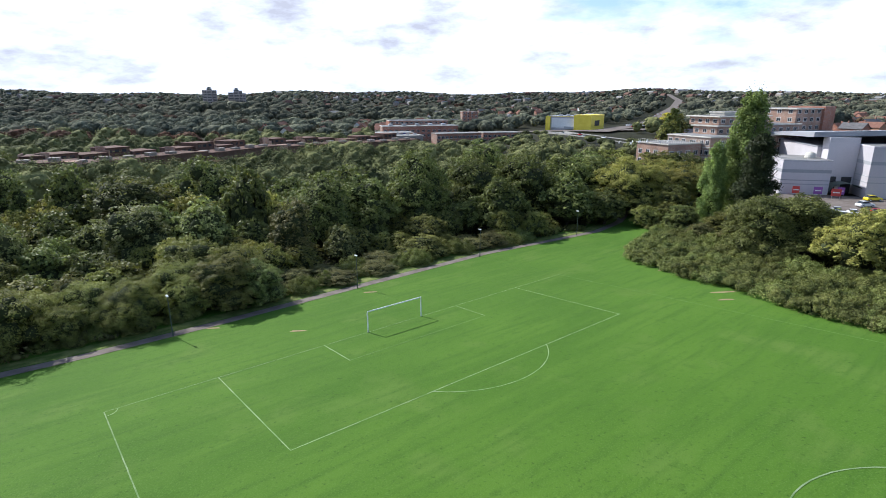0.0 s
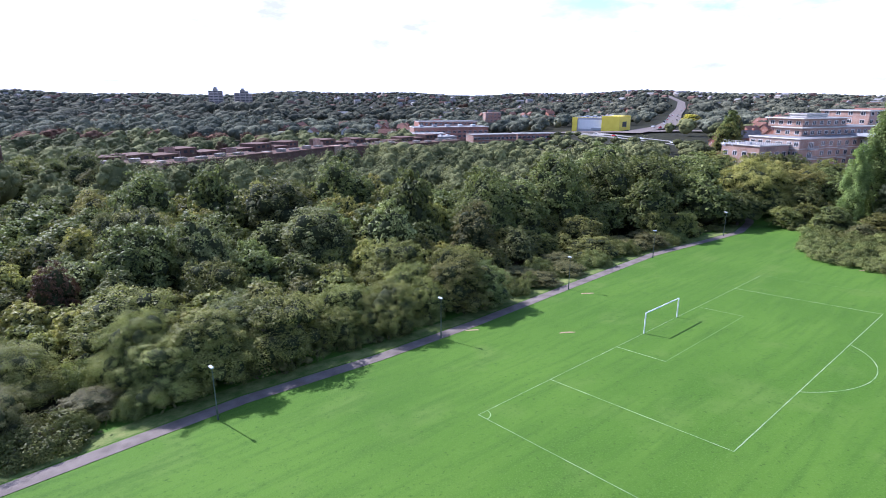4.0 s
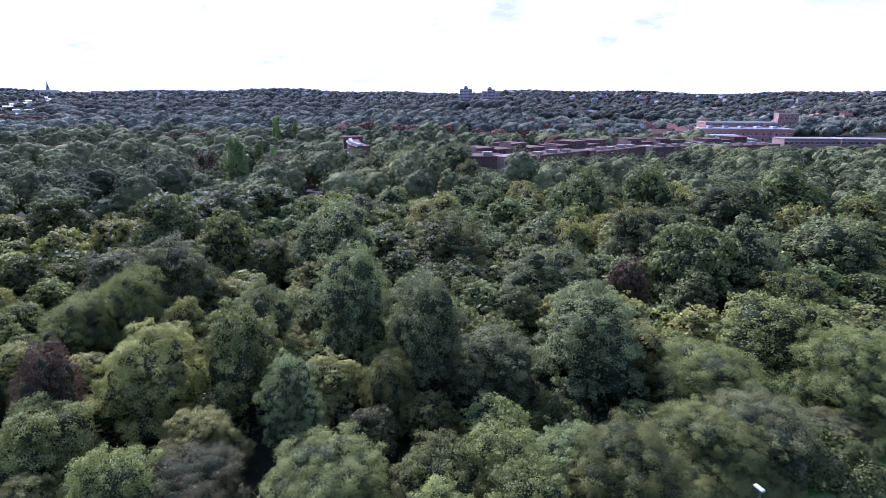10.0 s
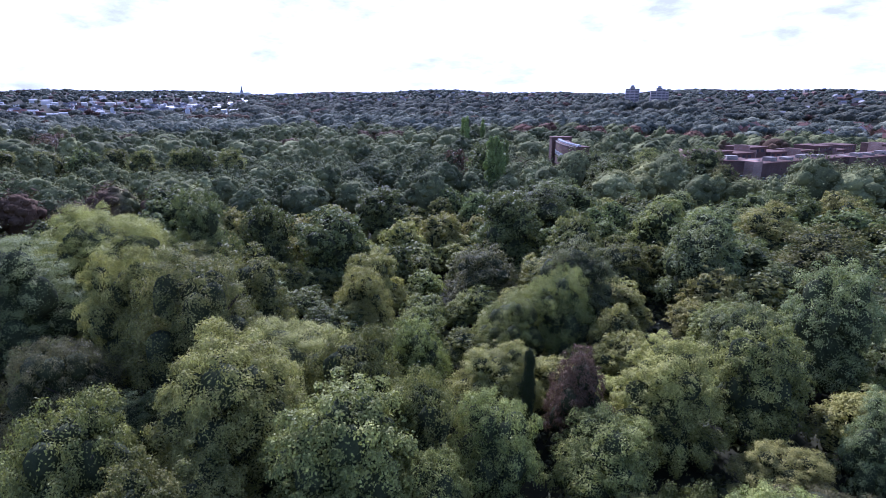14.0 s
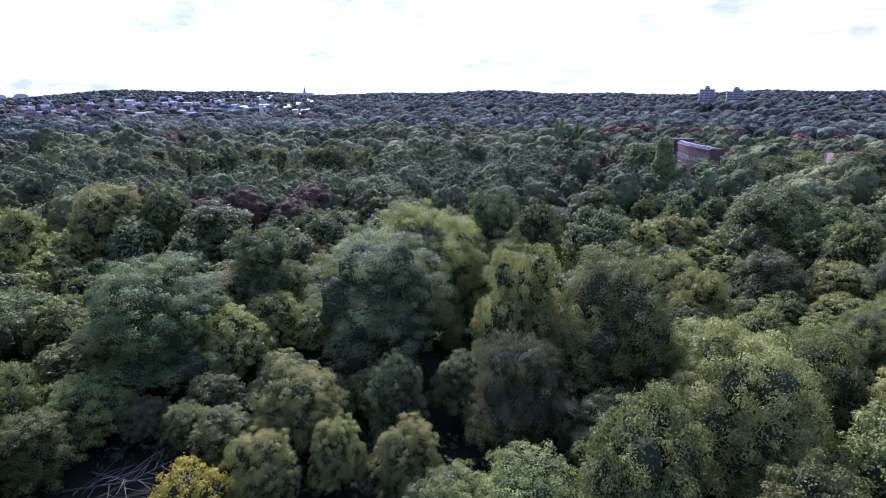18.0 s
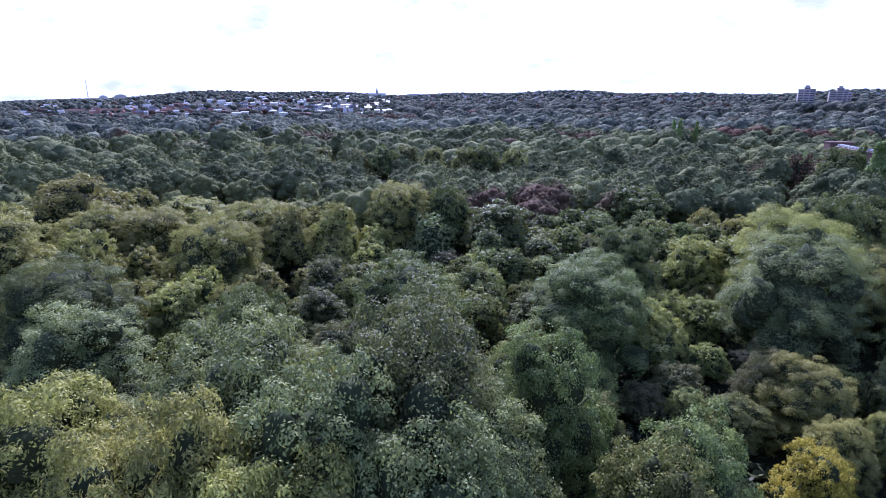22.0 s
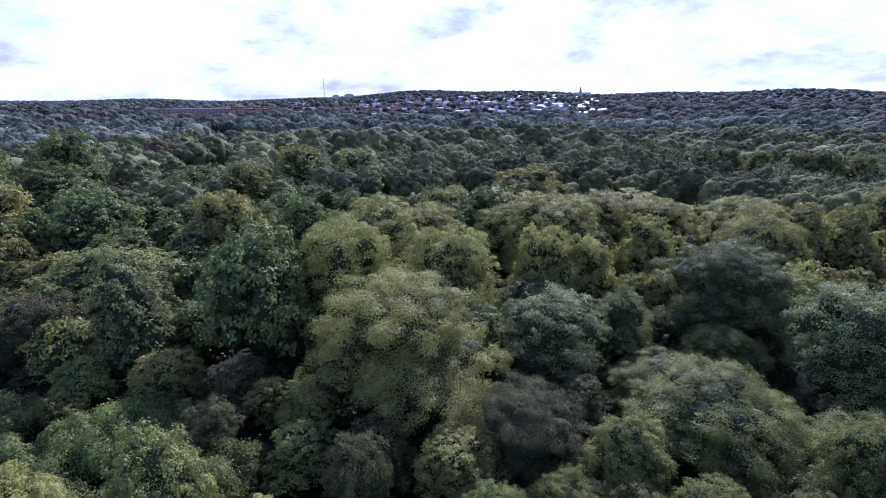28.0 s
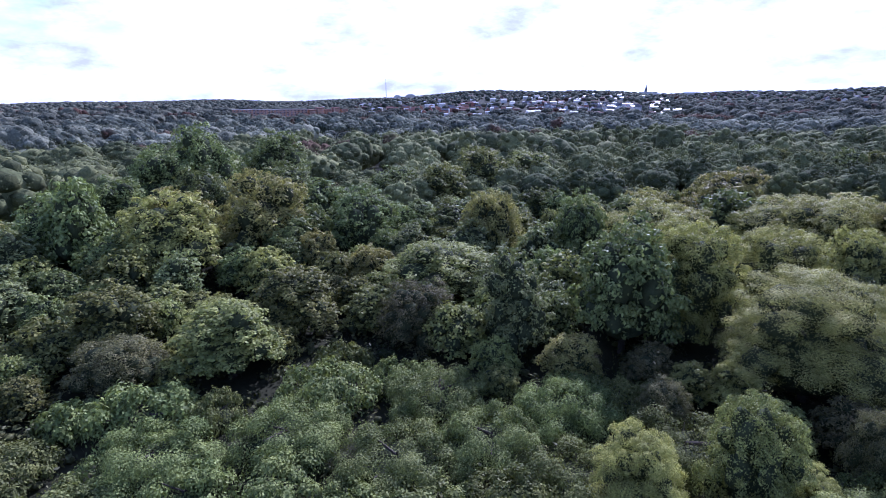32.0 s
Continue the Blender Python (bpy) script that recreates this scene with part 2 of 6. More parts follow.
def grass_material():
    """Mown grass: mowing bands, worn and dry patches, tufts."""
    m, nt, N, L, bsdf = material("mown_grass")
    geo = N("ShaderNodeNewGeometry")

    def layer(scale, detail, stretch=(1, 1, 1), turn=0.0):
        mp, n = N("ShaderNodeMapping"), N("ShaderNodeTexNoise")
        mp.vector_type = "TEXTURE"
        mp.inputs["Scale"].default_value, mp.inputs["Rotation"].default_value = stretch, (0, 0, turn)
        n.inputs["Scale"].default_value, n.inputs["Detail"].default_value = scale, detail
        L(geo.outputs["Position"], mp.inputs[0])
        L(mp.outputs[0], n.inputs["Vector"])
        return n.outputs[0]

    def blend(fac, a, b, lo, hi):
        mr, mx = N("ShaderNodeMapRange"), N("ShaderNodeMix")
        mr.inputs["From Min"].default_value, mr.inputs["From Max"].default_value = lo, hi
        mx.data_type = "RGBA"
        L(fac, mr.inputs["Value"])
        L(mr.outputs[0], mx.inputs["Factor"])
        for key, c in (("A", a), ("B", b)):
            if isinstance(c, tuple):
                mx.inputs[key].default_value = (*c, 1)
            else:
                L(c, mx.inputs[key])
        return [o for o in mx.outputs if o.type == "RGBA"][0]

    c = blend(layer(0.05, 4.0), (0.053, 0.123, 0.011), (0.078, 0.161, 0.016), 0.35, 0.65)
    c = blend(layer(0.45, 4.0, (7.0, 1.0, 1.0), radians(39)), c, (0.086, 0.166, 0.019), 0.48, 0.85)
    c = blend(layer(0.16, 6.0), c, (0.104, 0.168, 0.031), 0.56, 0.80)
    c = blend(layer(1.1, 6.0), c, (0.048, 0.109, 0.012), 0.58, 0.82)
    c = blend(layer(1.3, 4.0, (10.0, 1.0, 1.0), radians(39)), c, (0.049, 0.113, 0.012), 0.48, 0.80)
    c = blend(layer(9.0, 3.0), c, (0.086, 0.169, 0.026), 0.50, 0.75)
    c = blend(layer(3.6, 5.0), c, (0.037, 0.089, 0.010), 0.59, 0.76)
    L(c, bsdf.inputs["Base Color"])
    bsdf.inputs["Roughness"].default_value = 0.9
    bsdf.inputs["Specular IOR Level"].default_value = 0.15
    bp = N("ShaderNodeBump")
    bp.inputs["Strength"].default_value, bp.inputs["Distance"].default_value = 0.6, 0.08
    L(layer(7.0, 4.0), bp.inputs["Height"])
    L(bp.outputs[0], bsdf.inputs["Normal"])
    return m


GRASS = grass_material()
TOWER_WALL = rough_paint("weathered_render", (0.30, 0.255, 0.24), (0.42, 0.37, 0.345), 0.2)
PALE_BRICK = rough_paint("pale_brick", (0.20, 0.17, 0.15), (0.33, 0.29, 0.25), 0.5)
DRY_GRASS = rough_paint("dry_verge_grass", (0.066, 0.122, 0.020), (0.205, 0.225, 0.075), 0.8, 0.95, 0.5, fine=7, by_object=0)
# Soil darker than its own tone: deep tree shade put into the colour
SOIL = rough_paint("shaded_woodland_floor", (0.014, 0.015, 0.008), (0.036, 0.036, 0.018), 0.15, 0.95, 0.5, fine=1.5, by_object=0)
ASPHALT = rough_paint("worn_asphalt", (0.120, 0.100, 0.088), (0.220, 0.186, 0.165), 0.6, 0.9, 0.4, fine=30, by_object=0)
DIRT = rough_paint("bare_earth", (0.22, 0.16, 0.09), (0.36, 0.28, 0.17), 1.5, 0.95, 0.4)
LINE_PAINT = rough_paint("line_paint", (0.11, 0.21, 0.06), (0.28, 0.37, 0.20), 0.9, 0.85, 0.1, fine=8)
FAINT_PAINT = rough_paint("worn_line_paint", (0.075, 0.165, 0.025), (0.15, 0.25, 0.085), 0.7, 0.9, 0.1, fine=8)
WHITE_METAL = rough_paint("white_painted_steel", (0.72, 0.73, 0.72), (0.82, 0.82, 0.80), 2, 0.4, 0.0)
# Twigs inside the crowns, with the crown's inner shade put into the colour
SHADED_TWIGS = rough_paint("shaded_inner_twigs", (0.028, 0.035, 0.015), (0.058, 0.068, 0.028), 1.5, 0.95, 0.8, fine=9)
DEAD_WOOD = rough_paint("dead_wood", (0.07, 0.06, 0.05), (0.14, 0.12, 0.10), 2.0, 0.95, 0.5, fine=20)
BARK = rough_paint("bark", (0.05, 0.04, 0.03), (0.13, 0.11, 0.085), 1.2, 0.95, 0.8, fine=14)
SOIL.node_tree.nodes["Principled BSDF"].inputs["Specular IOR Level"].default_value = 0.1
LEAF = {
    "oak": foliage("oak_leaves", (0.066, 0.099, 0.035), (0.188, 0.248, 0.091), 0.30),
    "ash": foliage("ash_leaves", (0.080, 0.113, 0.047), (0.226, 0.284, 0.120), 0.34, 0.55, sheen=0.10),
    "maple": foliage("maple_leaves", (0.084, 0.110, 0.036), (0.230, 0.270, 0.090), 0.34),
    "willow": foliage("willow_leaves", (0.140, 0.166, 0.055), (0.335, 0.376, 0.124), 0.38, spread=0.16),
    "hawthorn": foliage("hawthorn_leaves", (0.090, 0.122, 0.040), (0.240, 0.292, 0.096), 0.34),
    "golden": foliage("golden_leaves", (0.225, 0.240, 0.036), (0.470, 0.480, 0.075), 0.34),
    "poplar": foliage("poplar_leaves", (0.088, 0.148, 0.050), (0.215, 0.312, 0.112), 0.36),
    "birch": foliage("birch_leaves", (0.080, 0.100, 0.038), (0.200, 0.220, 0.090), 0.22),
    "cypress": foliage("cypress_sprays", (0.014, 0.028, 0.012), (0.042, 0.064, 0.028), 0.05),
    "copper": foliage("copper_leaves", (0.076, 0.060, 0.036), (0.168, 0.134, 0.085), 0.16),
    "bramble": foliage("bramble_leaves", (0.070, 0.104, 0.036), (0.190, 0.245, 0.088), 0.30),
    "elder": foliage("dry_brown_leaves", (0.066, 0.080, 0.036), (0.172, 0.190, 0.086), 0.26),
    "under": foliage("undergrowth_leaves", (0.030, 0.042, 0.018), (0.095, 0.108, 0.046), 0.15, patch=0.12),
    "copper_wood": foliage("copper_woodland_leaves", (0.050, 0.032, 0.024), (0.130, 0.085, 0.062), 0.05, 0.85, 0.25, 0.055, 1.6, 0.05, 11.0),
    "wood": foliage("woodland_leaves", (0.044, 0.060, 0.030), (0.150, 0.182, 0.084), 0.06, 0.85, 0.25, 0.055, 1.6, 0.05, 11.0),
    "wood_willow": foliage("pale_woodland_leaves", (0.078, 0.100, 0.042), (0.205, 0.240, 0.105), 0.08, 0.85, 0.25, 0.055, 1.6, 0.05, 10.0),
    # distance haze mixed into the leaf colour: bluer and paler than near leaves
    "far": foliage("hazed_distant_leaves", (0.046, 0.064, 0.054), (0.170, 0.208, 0.155), 0.05, 0.9, 0.25, 0.02, 0.5, 0.05, 17.0),
}


# ---- land ----
LEAF["broad_oak"] = LEAF["oak"]


def ss(a, b, x):
    t = min(1.0, max(0.0, (x - a) / (b - a)))
    return t * t * (3 - 2 * t)


WAY = [(-160, -180), (-158, -115), (-150, -75), (-128, -32), (-100, 1), (-80, 18), (-62.6, 33), (-49.7, 45), (-38.4, 53), (-27, 62.5),
       (-12.6, 75.8), (7.5, 94), (22.4, 103.6), (32, 110), (40, 120), (50, 140)]      # foot path along the wood
HEDGE = [(60, 10), (47, 42), (43.9, 49.4), (41.1, 54.9), (38.7, 61.5), (33.4, 73.1), (30.6, 84), (33, 92), (39.6, 101), (44, 116), (56, 142)]


def beside(line, x, y):
    """Signed distance from a line of points; positive on its left side."""
    best, sign = 1e9, 1
    for (ax, ay), (bx, by) in zip(line, line[1:]):
        dx, dy = bx - ax, by - ay
        k = min(1.0, max(0.0, ((x - ax) * dx + (y - ay) * dy) / (dx * dx + dy * dy)))
        d = math.hypot(x - ax - k * dx, y - ay - k * dy)
        if d < best - 1e-6:
            best, sign = d, 1 if dx * (y - ay) - dy * (x - ax) > 0 else -1
    return best * sign


def land(x, y):
    """Height of the ground."""
    fx, fy = min(60, max(-70, x)), min(118, max(8, y))
    z = 5.13 + 0.0459 * fx - 0.064 * fy
    w = ss(-70, -150, x) if x < -70 else 0.0
    w = max(w, ss(118, 170, y) if x < 60 else 0.0)
    z = z * (1 - w) - 0.6 * w
    d = math.hypot(x + 100, y - 10)
    if d > 140:
        yaw = math.degrees(math.atan2(-(x + 100), y - 10))
        z -= 9.5 * ss(105, 220, d) * ss(-30, 0, yaw) * (1 - 0.9 * ss(62, 96, yaw) * ss(430, 300, d))
        hill = 52 - 44 * ss(72, 92, yaw) - 14 * ss(0, -45, yaw) + 7 * math.sin(yaw * 0.21) + 4 * math.sin(yaw * 0.53 + 1)
        z += hill * ss(650, 2700, d)
    return z


def strip(name, line, width, z_up, mat, sides=1):
    """A ribbon of ground along a line of points."""
    pts = []
    for (ax, ay), (bx, by) in zip(line, line[1:]):
        n = max(1, int(math.hypot(bx - ax, by - ay) / 3))
        pts += [(ax + (bx - ax) * i / n, ay + (by - ay) * i / n) for i in range(n)]
    pts.append(line[-1])
    bm, last = bmesh.new(), None
    for i, (x, y) in enumerate(pts):
        ax, ay = pts[max(0, i - 1)]
        bx, by = pts[min(len(pts) - 1, i + 1)]
        k = math.hypot(bx - ax, by - ay)
        nx, ny = -(by - ay) / k, (bx - ax) / k
        wob = 0.18 * noise.noise((x * 0.35, y * 0.35, 0))
        row = []
        for s in (-1, 1):
            px, py = x + nx * s * (width / 2 + wob), y + ny * s * (width / 2 - wob)
            row.append(bm.verts.new((px, py, land(px, py) + z_up)))
        if last:
            bm.faces.new((last[0], row[0], row[1], last[1]))
        last = row
    return mesh_object(name, bm, mat)


def mesh_object(name, bm, mat):
    me = bpy.data.meshes.new(name)
    bm.normal_update()
    bm.to_mesh(me)
    bm.free()
    for m in (mat if isinstance(mat, (list, tuple)) else [mat]):
        me.materials.append(m)
    return new(name, me)


def part(name, bm, mat, parent, label=""):
    ob = mesh_object(name, bm, mat)
    ob.parent = parent
    return tagged(ob, label)


def on_lawn(x, y):
    return beside(WAY, x, y) < 7.5 and beside(HEDGE, x, y) > -3 and -175 < x < 75 and -185 < y < 150


def make_ground():
    cx, cy, rings = -90, 10, [0]
    r = 4.0
    while r < 4700:
        rings.append(r)
        r *= 1.045 if r > 60 else 1.0
        r += 4 if r <= 60 else 0
    turns = 220
    verts, faces = [(cx, cy, land(cx, cy) - 0.4)], []
    for r in rings[1:]:
        for i in range(turns):
            a = 2 * math.pi * i / turns
            x, y = cx + r * math.cos(a), cy + r * math.sin(a)
            verts.append((x, y, land(x, y) - (0.5 if r < 320 and on_lawn(x, y) else 0)))
    for k in range(len(rings) - 1):
        for i in range(turns):
            j = (i + 1) % turns
            if k == 0:
                faces.append((0, 1 + i, 1 + j))
            else:
                a, b = 1 + (k - 1) * turns, 1 + k * turns
                faces.append((a + i, b + i, b + j, a + j))
    me = bpy.data.meshes.new("ground")
    me.from_pydata(verts, [], faces)
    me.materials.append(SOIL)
    tagged(new("ground", me), "woodland soil with deep tree shade in its colour, and rough land reaching the hills", "ground", kind="structure")


def make_lawn():
    bm, grid, step = bmesh.new(), {}, 1.5
    for i in range(-118, 52):
        for j in range(-124, 100):
            x, y = i * step, j * step
            if on_lawn(x, y):
                grid[i, j] = bm.verts.new((x, y, land(x, y)))
    for (i, j) in grid:
        quad = [grid.get(k) for k in ((i, j), (i + 1, j), (i + 1, j + 1), (i, j + 1))]
        if all(quad):
            bm.faces.new(quad)
    tagged(mesh_object("lawn", bm, GRASS), "bright green mown grass of a sports field", "grass", kind="structure")


make_ground()
make_lawn()


def verge():
    """Dry trodden grass between the path and the thicket."""
    line = []
    for i, (x, y) in enumerate(WAY):
        ax, ay = WAY[max(0, i - 1)]
        bx, by = WAY[min(len(WAY) - 1, i + 1)]
        k = math.hypot(bx - ax, by - ay)
        line.append((x - (by - ay) / k * 2.3, y + (bx - ax) / k * 2.3))
    tagged(strip("verge", line, 2.3, 0.02, DRY_GRASS), "dry patchy grass verge beside the foot path", "grass", kind="structure")


verge()
tagged(strip("path", WAY, 1.75, 0.035, ASPHALT), "worn grey asphalt foot path beside the wood", "path", kind="structure")


# ---- plants ----
def leaf_cloud(rng, centres, radii, count, length, width, droop=0.0, low=-0.5, depth=0.5, out=None, owners=None):
    """Small pointed leaves strewn over clumps; count in all, shared out by the clumps' size. out: the way each clump faces."""
    centres, radii = np.asarray(centres, float), np.asarray(radii, float)
    share = radii[:, 0] * radii[:, 2]
    which = rng.choice(len(centres), count, p=share / share.sum())
    d = rng.normal(size=(count, 3))
    if out is not None:     # the outer, upper side of a clump carries its leaves
        d += np.asarray(out, float)[which] * 0.75
    d /= np.linalg.norm(d, axis=1)[:, None]
    d[:, 2] = np.where(d[:, 2] < low, -d[:, 2], d[:, 2])
    p = centres[which] + radii[which] * d * rng.uniform(depth, 1.10, (count, 1)) * np.where(rng.random((count, 1)) < 0.13, rng.uniform(1.1, 1.38, (count, 1)), 1.0)
    nrm = d + rng.normal(scale=0.40, size=(count, 3)) + (0, 0, 0.35)
    nrm /= np.linalg.norm(nrm, axis=1)[:, None]
    t = np.cross(nrm, rng.normal(size=(count, 3)))
    t[:, 2] -= droop * np.linalg.norm(t, axis=1)
    t /= np.linalg.norm(t, axis=1)[:, None] + 1e-9
    b = np.cross(nrm, t)
    b /= np.linalg.norm(b, axis=1)[:, None] + 1e-9
    s = rng.uniform(0.65, 1.35, (count, 1))
    verts = np.stack([p - t * s * length / 2, p + b * s * width / 2, p + t * s * length / 2, p - b * s * width / 2], 1).reshape(-1, 3)
    if owners is not None:      # also tell whose leaves they are
        return verts, np.arange(count * 4).reshape(-1, 4), np.asarray(owners)[which]
    return verts, np.arange(count * 4).reshape(-1, 4)


def ball(sub):
    bm = bmesh.new()
    bmesh.ops.create_icosphere(bm, subdivisions=sub, radius=1)
    out = np.array([v.co for v in bm.verts]), np.array([[v.index for v in f.verts] for f in bm.faces])
    bm.free()
    return out


BALLS = {1: ball(1), 2: ball(2), 3: ball(3)}


def core(rng, centres, radii, k=0.8, sub=1, rough=0.14):
    """Inner mass of a crown: a lumpy ball in each clump."""
    pts, tri = BALLS[sub]
    centres, radii = np.asarray(centres, float), np.asarray(radii, float)
    n = len(centres)
    v = centres[:, None, :] + pts[None] * radii[:, None, :] * k * rng.uniform(1 - rough, 1 + rough, (n, len(pts), 1))
    f = tri[None] + (np.arange(n) * len(pts))[:, None, None]
    return v.reshape(-1, 3), f.reshape(-1, 3)


def both(a, b):
    return np.concatenate([a[0], b[0]]), np.concatenate([a[1], b[1] + len(a[0])])


def mesh_from(name, quads, tris, mat, leafy=None):
    qv, qf = quads
    tv, tf = tris
    me = bpy.data.meshes.new(name)
    nq, nt_ = len(qf), len(tf)
    me.vertices.add(len(qv) + len(tv))
    me.vertices.foreach_set("co", np.concatenate([qv, tv]).astype(np.float32).ravel())
    me.loops.add(nq * 4 + nt_ * 3)
    me.loops.foreach_set("vertex_index", np.concatenate([qf.ravel(), tf.ravel() + len(qv)]).astype(np.int32))
    me.polygons.add(nq + nt_)
    me.polygons.foreach_set("loop_start", np.concatenate([np.arange(nq) * 4, nq * 4 + np.arange(nt_) * 3]).astype(np.int32))
    me.polygons.foreach_set("loop_total", np.concatenate([np.full(nq, 4), np.full(nt_, 3)]).astype(np.int32))
    me.update(calc_edges=True)
    me.materials.append(mat)
    if leafy is not None:     # past the leafy clumps, twigs toned dark for the shade inside a crown
        me.materials.append(SHADED_TWIGS)
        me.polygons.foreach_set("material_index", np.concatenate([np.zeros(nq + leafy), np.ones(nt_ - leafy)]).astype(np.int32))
    return me


def crown_clumps(rng, shape, R, H):
    """Clump centres and radii for a crown of radius R whose tree is H high; the last ones are its inner mass."""
    c, r, inner = [], [], []
    if shape in ("dome", "bush"):
        # limbs end in overlapping lobes, each with its own top; every lobe is clothed in billows of leaves with gaps between them
        bush = shape == "bush"
        lobes = [((0, 0, H * 0.55), (R * 0.50, R * 0.50, H * 0.42))]
        for ring, n, reach, low_, high_ in ((0, 5, 0.36, 0.74, 0.96), (1, 7, 0.56, 0.54, 0.80), (2, 6, 0.66, 0.32, 0.56)):
            turn = rng.uniform(0, 6.28)
            for i in range(n):
                a, k, w = turn + (i + rng.uniform(-0.32, 0.32)) * 6.2832 / n, reach * rng.uniform(0.85, 1.15), rng.uniform(0.27, 0.42)
                zt = H * rng.uniform(low_, high_)
                deep = min(zt * 0.5, R * w * rng.uniform(0.9, 1.35) * (H / R / 2.4))
                lobes.append(((R * k * math.cos(a), R * k * math.sin(a), zt - deep), (R * w, R * w, deep)))
        for (cx, cy, cz), (ra, rb, rc) in lobes:
            m = int(10 + 34 * ra / R)
            for i in range(m):
                u, a = 1 - (i + rng.uniform(0.2, 0.8)) / m * 1.5, i * 2.39996 + rng.uniform(-0.5, 0.5)
                w, k = math.sqrt(max(0, 1 - u * u)), rng.uniform(0.74, 1.16)
                x, y, z = cx + ra * w * k * math.cos(a), cy + ra * w * k * math.sin(a), cz + rc * u * k
                if any(((x - ex) / fa) ** 2 + ((y - ey) / fb) ** 2 + ((z - ez) / fc) ** 2 < 0.62 for (ex, ey, ez), (fa, fb, fc) in lobes):
                    continue
                s = R * rng.choice((rng.uniform(0.06, 0.10), rng.uniform(0.10, 0.15), rng.uniform(0.13, 0.20)))
                c.append((x, y, min(z, H - s)))
                r.append((s * rng.uniform(0.8, 1.25), s * rng.uniform(0.8, 1.25), s * rng.uniform(0.6, 0.95)))
        inner = [(p, (q[0] * 0.72, q[1] * 0.72, q[2] * 0.78)) for p, q in lobes] + [((0, 0, H * 0.36), (R * 0.62, R * 0.62, H * 0.34))]
    elif shape == "column":
        for i in range(150):
            u, a = rng.uniform(0.04, 0.97), rng.uniform(0, 2 * math.pi)
            w = R * min(1.0, 0.45 + 3.0 * u) * (1 - max(0, u - 0.55) * 1.35)
            k, s = rng.uniform(0.3, 0.85), max(R * 0.16, w * rng.uniform(0.22, 0.40))
            c.append((w * k * math.cos(a), w * k * math.sin(a), min(u * H - s * 0.5, H - s * 2.0)))
            r.append((s * 0.8, s * 0.8, s * 1.7))
    elif shape == "cone":
        for i in range(110):
            u, a = rng.uniform(0.03, 0.96), rng.uniform(0, 2 * math.pi)
            w = R * (1 - u) ** 0.55 * (0.75 + 0.25 * min(1, u * 4))
            k, s = rng.uniform(0.35, 0.85), R * rng.uniform(0.16, 0.28)
            c.append((w * k * math.cos(a), w * k * math.sin(a), u * H))
            r.append((s * 1.2, s * 1.2, s * 0.8))
    elif shape == "mat":
        for i in range(int(26 + R * 5)):
            k, a = math.sqrt(rng.uniform(0, 1)) * 0.95, rng.uniform(0, 2 * math.pi)
            s = R * rng.uniform(0.13, 0.26)
            c.append((R * k * math.cos(a), R * k * math.sin(a), H * (1 - 0.75 * k ** 3) * rng.uniform(0.55, 0.9) - s * 0.3))
            r.append((s, s, s * 0.85))
    if not inner:
        inner = [((0, 0, H * 0.2), (R * 0.75, R * 0.75, H * 0.3))] if shape == "mat" else [((0, 0, H * 0.42), (R * 0.45, R * 0.45, H * 0.42))]
    return c, r, inner


KINDS = {   # shape, R, H, leaves, leaf length, width, droop
    "oak": ("dome", 5.0, 12.0, 8000, 0.34, 0.21, 0.0),
    "broad_oak": ("bush", 5.0, 7.6, 12000, 0.36, 0.22, 0.0),
    "ash": ("dome", 4.2, 11.5, 6800, 0.30, 0.15, 0.05),
    "maple": ("dome", 4.0, 10.0, 6200, 0.31, 0.22, 0.1),
    "willow": ("dome", 4.0, 8.5, 12500, 0.29, 0.115, -0.15),
    "hawthorn": ("bush", 3.0, 5.5, 6000, 0.22, 0.12, 0.0),
    "golden": ("bush", 2.4, 4.5, 3600, 0.24, 0.13, 0.0),
    "elder": ("bush", 2.6, 4.6, 5200, 0.22, 0.09, -0.05),
    "birch": ("dome", 2.9, 11.0, 5000, 0.28, 0.11, 0.4),
    "poplar": ("column", 4.4, 26.0, 26000, 0.34, 0.25, 0.0),
    "cypress": ("cone", 5.6, 18.0, 16000, 0.48, 0.17, -0.25),
    "copper": ("dome", 4.6, 11.0, 5600, 0.34, 0.21, 0.0),
    "bramble": ("mat", 3.4, 2.2, 5000, 0.22, 0.13, 0.0),
}
LABELS = {
    "oak": "dark green broadleaf tree with a dense rounded crown", "broad_oak": "broad low oak with dense dark foliage down to the ground", "ash": "grey-green ash tree with glossy hanging leaves",
    "maple": "fresh green field maple with a full crown", "willow": "pale grey-green goat willow with fine leaves",
    "hawthorn": "yellowish green hawthorn thicket with dense twigs", "golden": "small golden yellow shrub turning early",
    "elder": "dry brownish shrub going to seed", "birch": "slender birch with hanging light green twigs",
    "poplar": "tall narrow poplar rising over the wood", "cypress": "dark green cypress with layered sprays",
    "copper": "copper-brown broadleaf tree in the wood", "bramble": "low tangled bramble thicket",
}
NAMES = {"oak": "oak_tree", "broad_oak": "oak_tree", "ash": "ash_tree", "maple": "maple_tree", "willow": "willow_tree", "hawthorn": "hawthorn", "golden": "golden_shrub",
         "elder": "dry_shrub", "birch": "birch_tree", "poplar": "poplar_tree", "cypress": "cypress_tree", "copper": "copper_beech", "bramble": "bramble_thicket"}
PROTO = {}


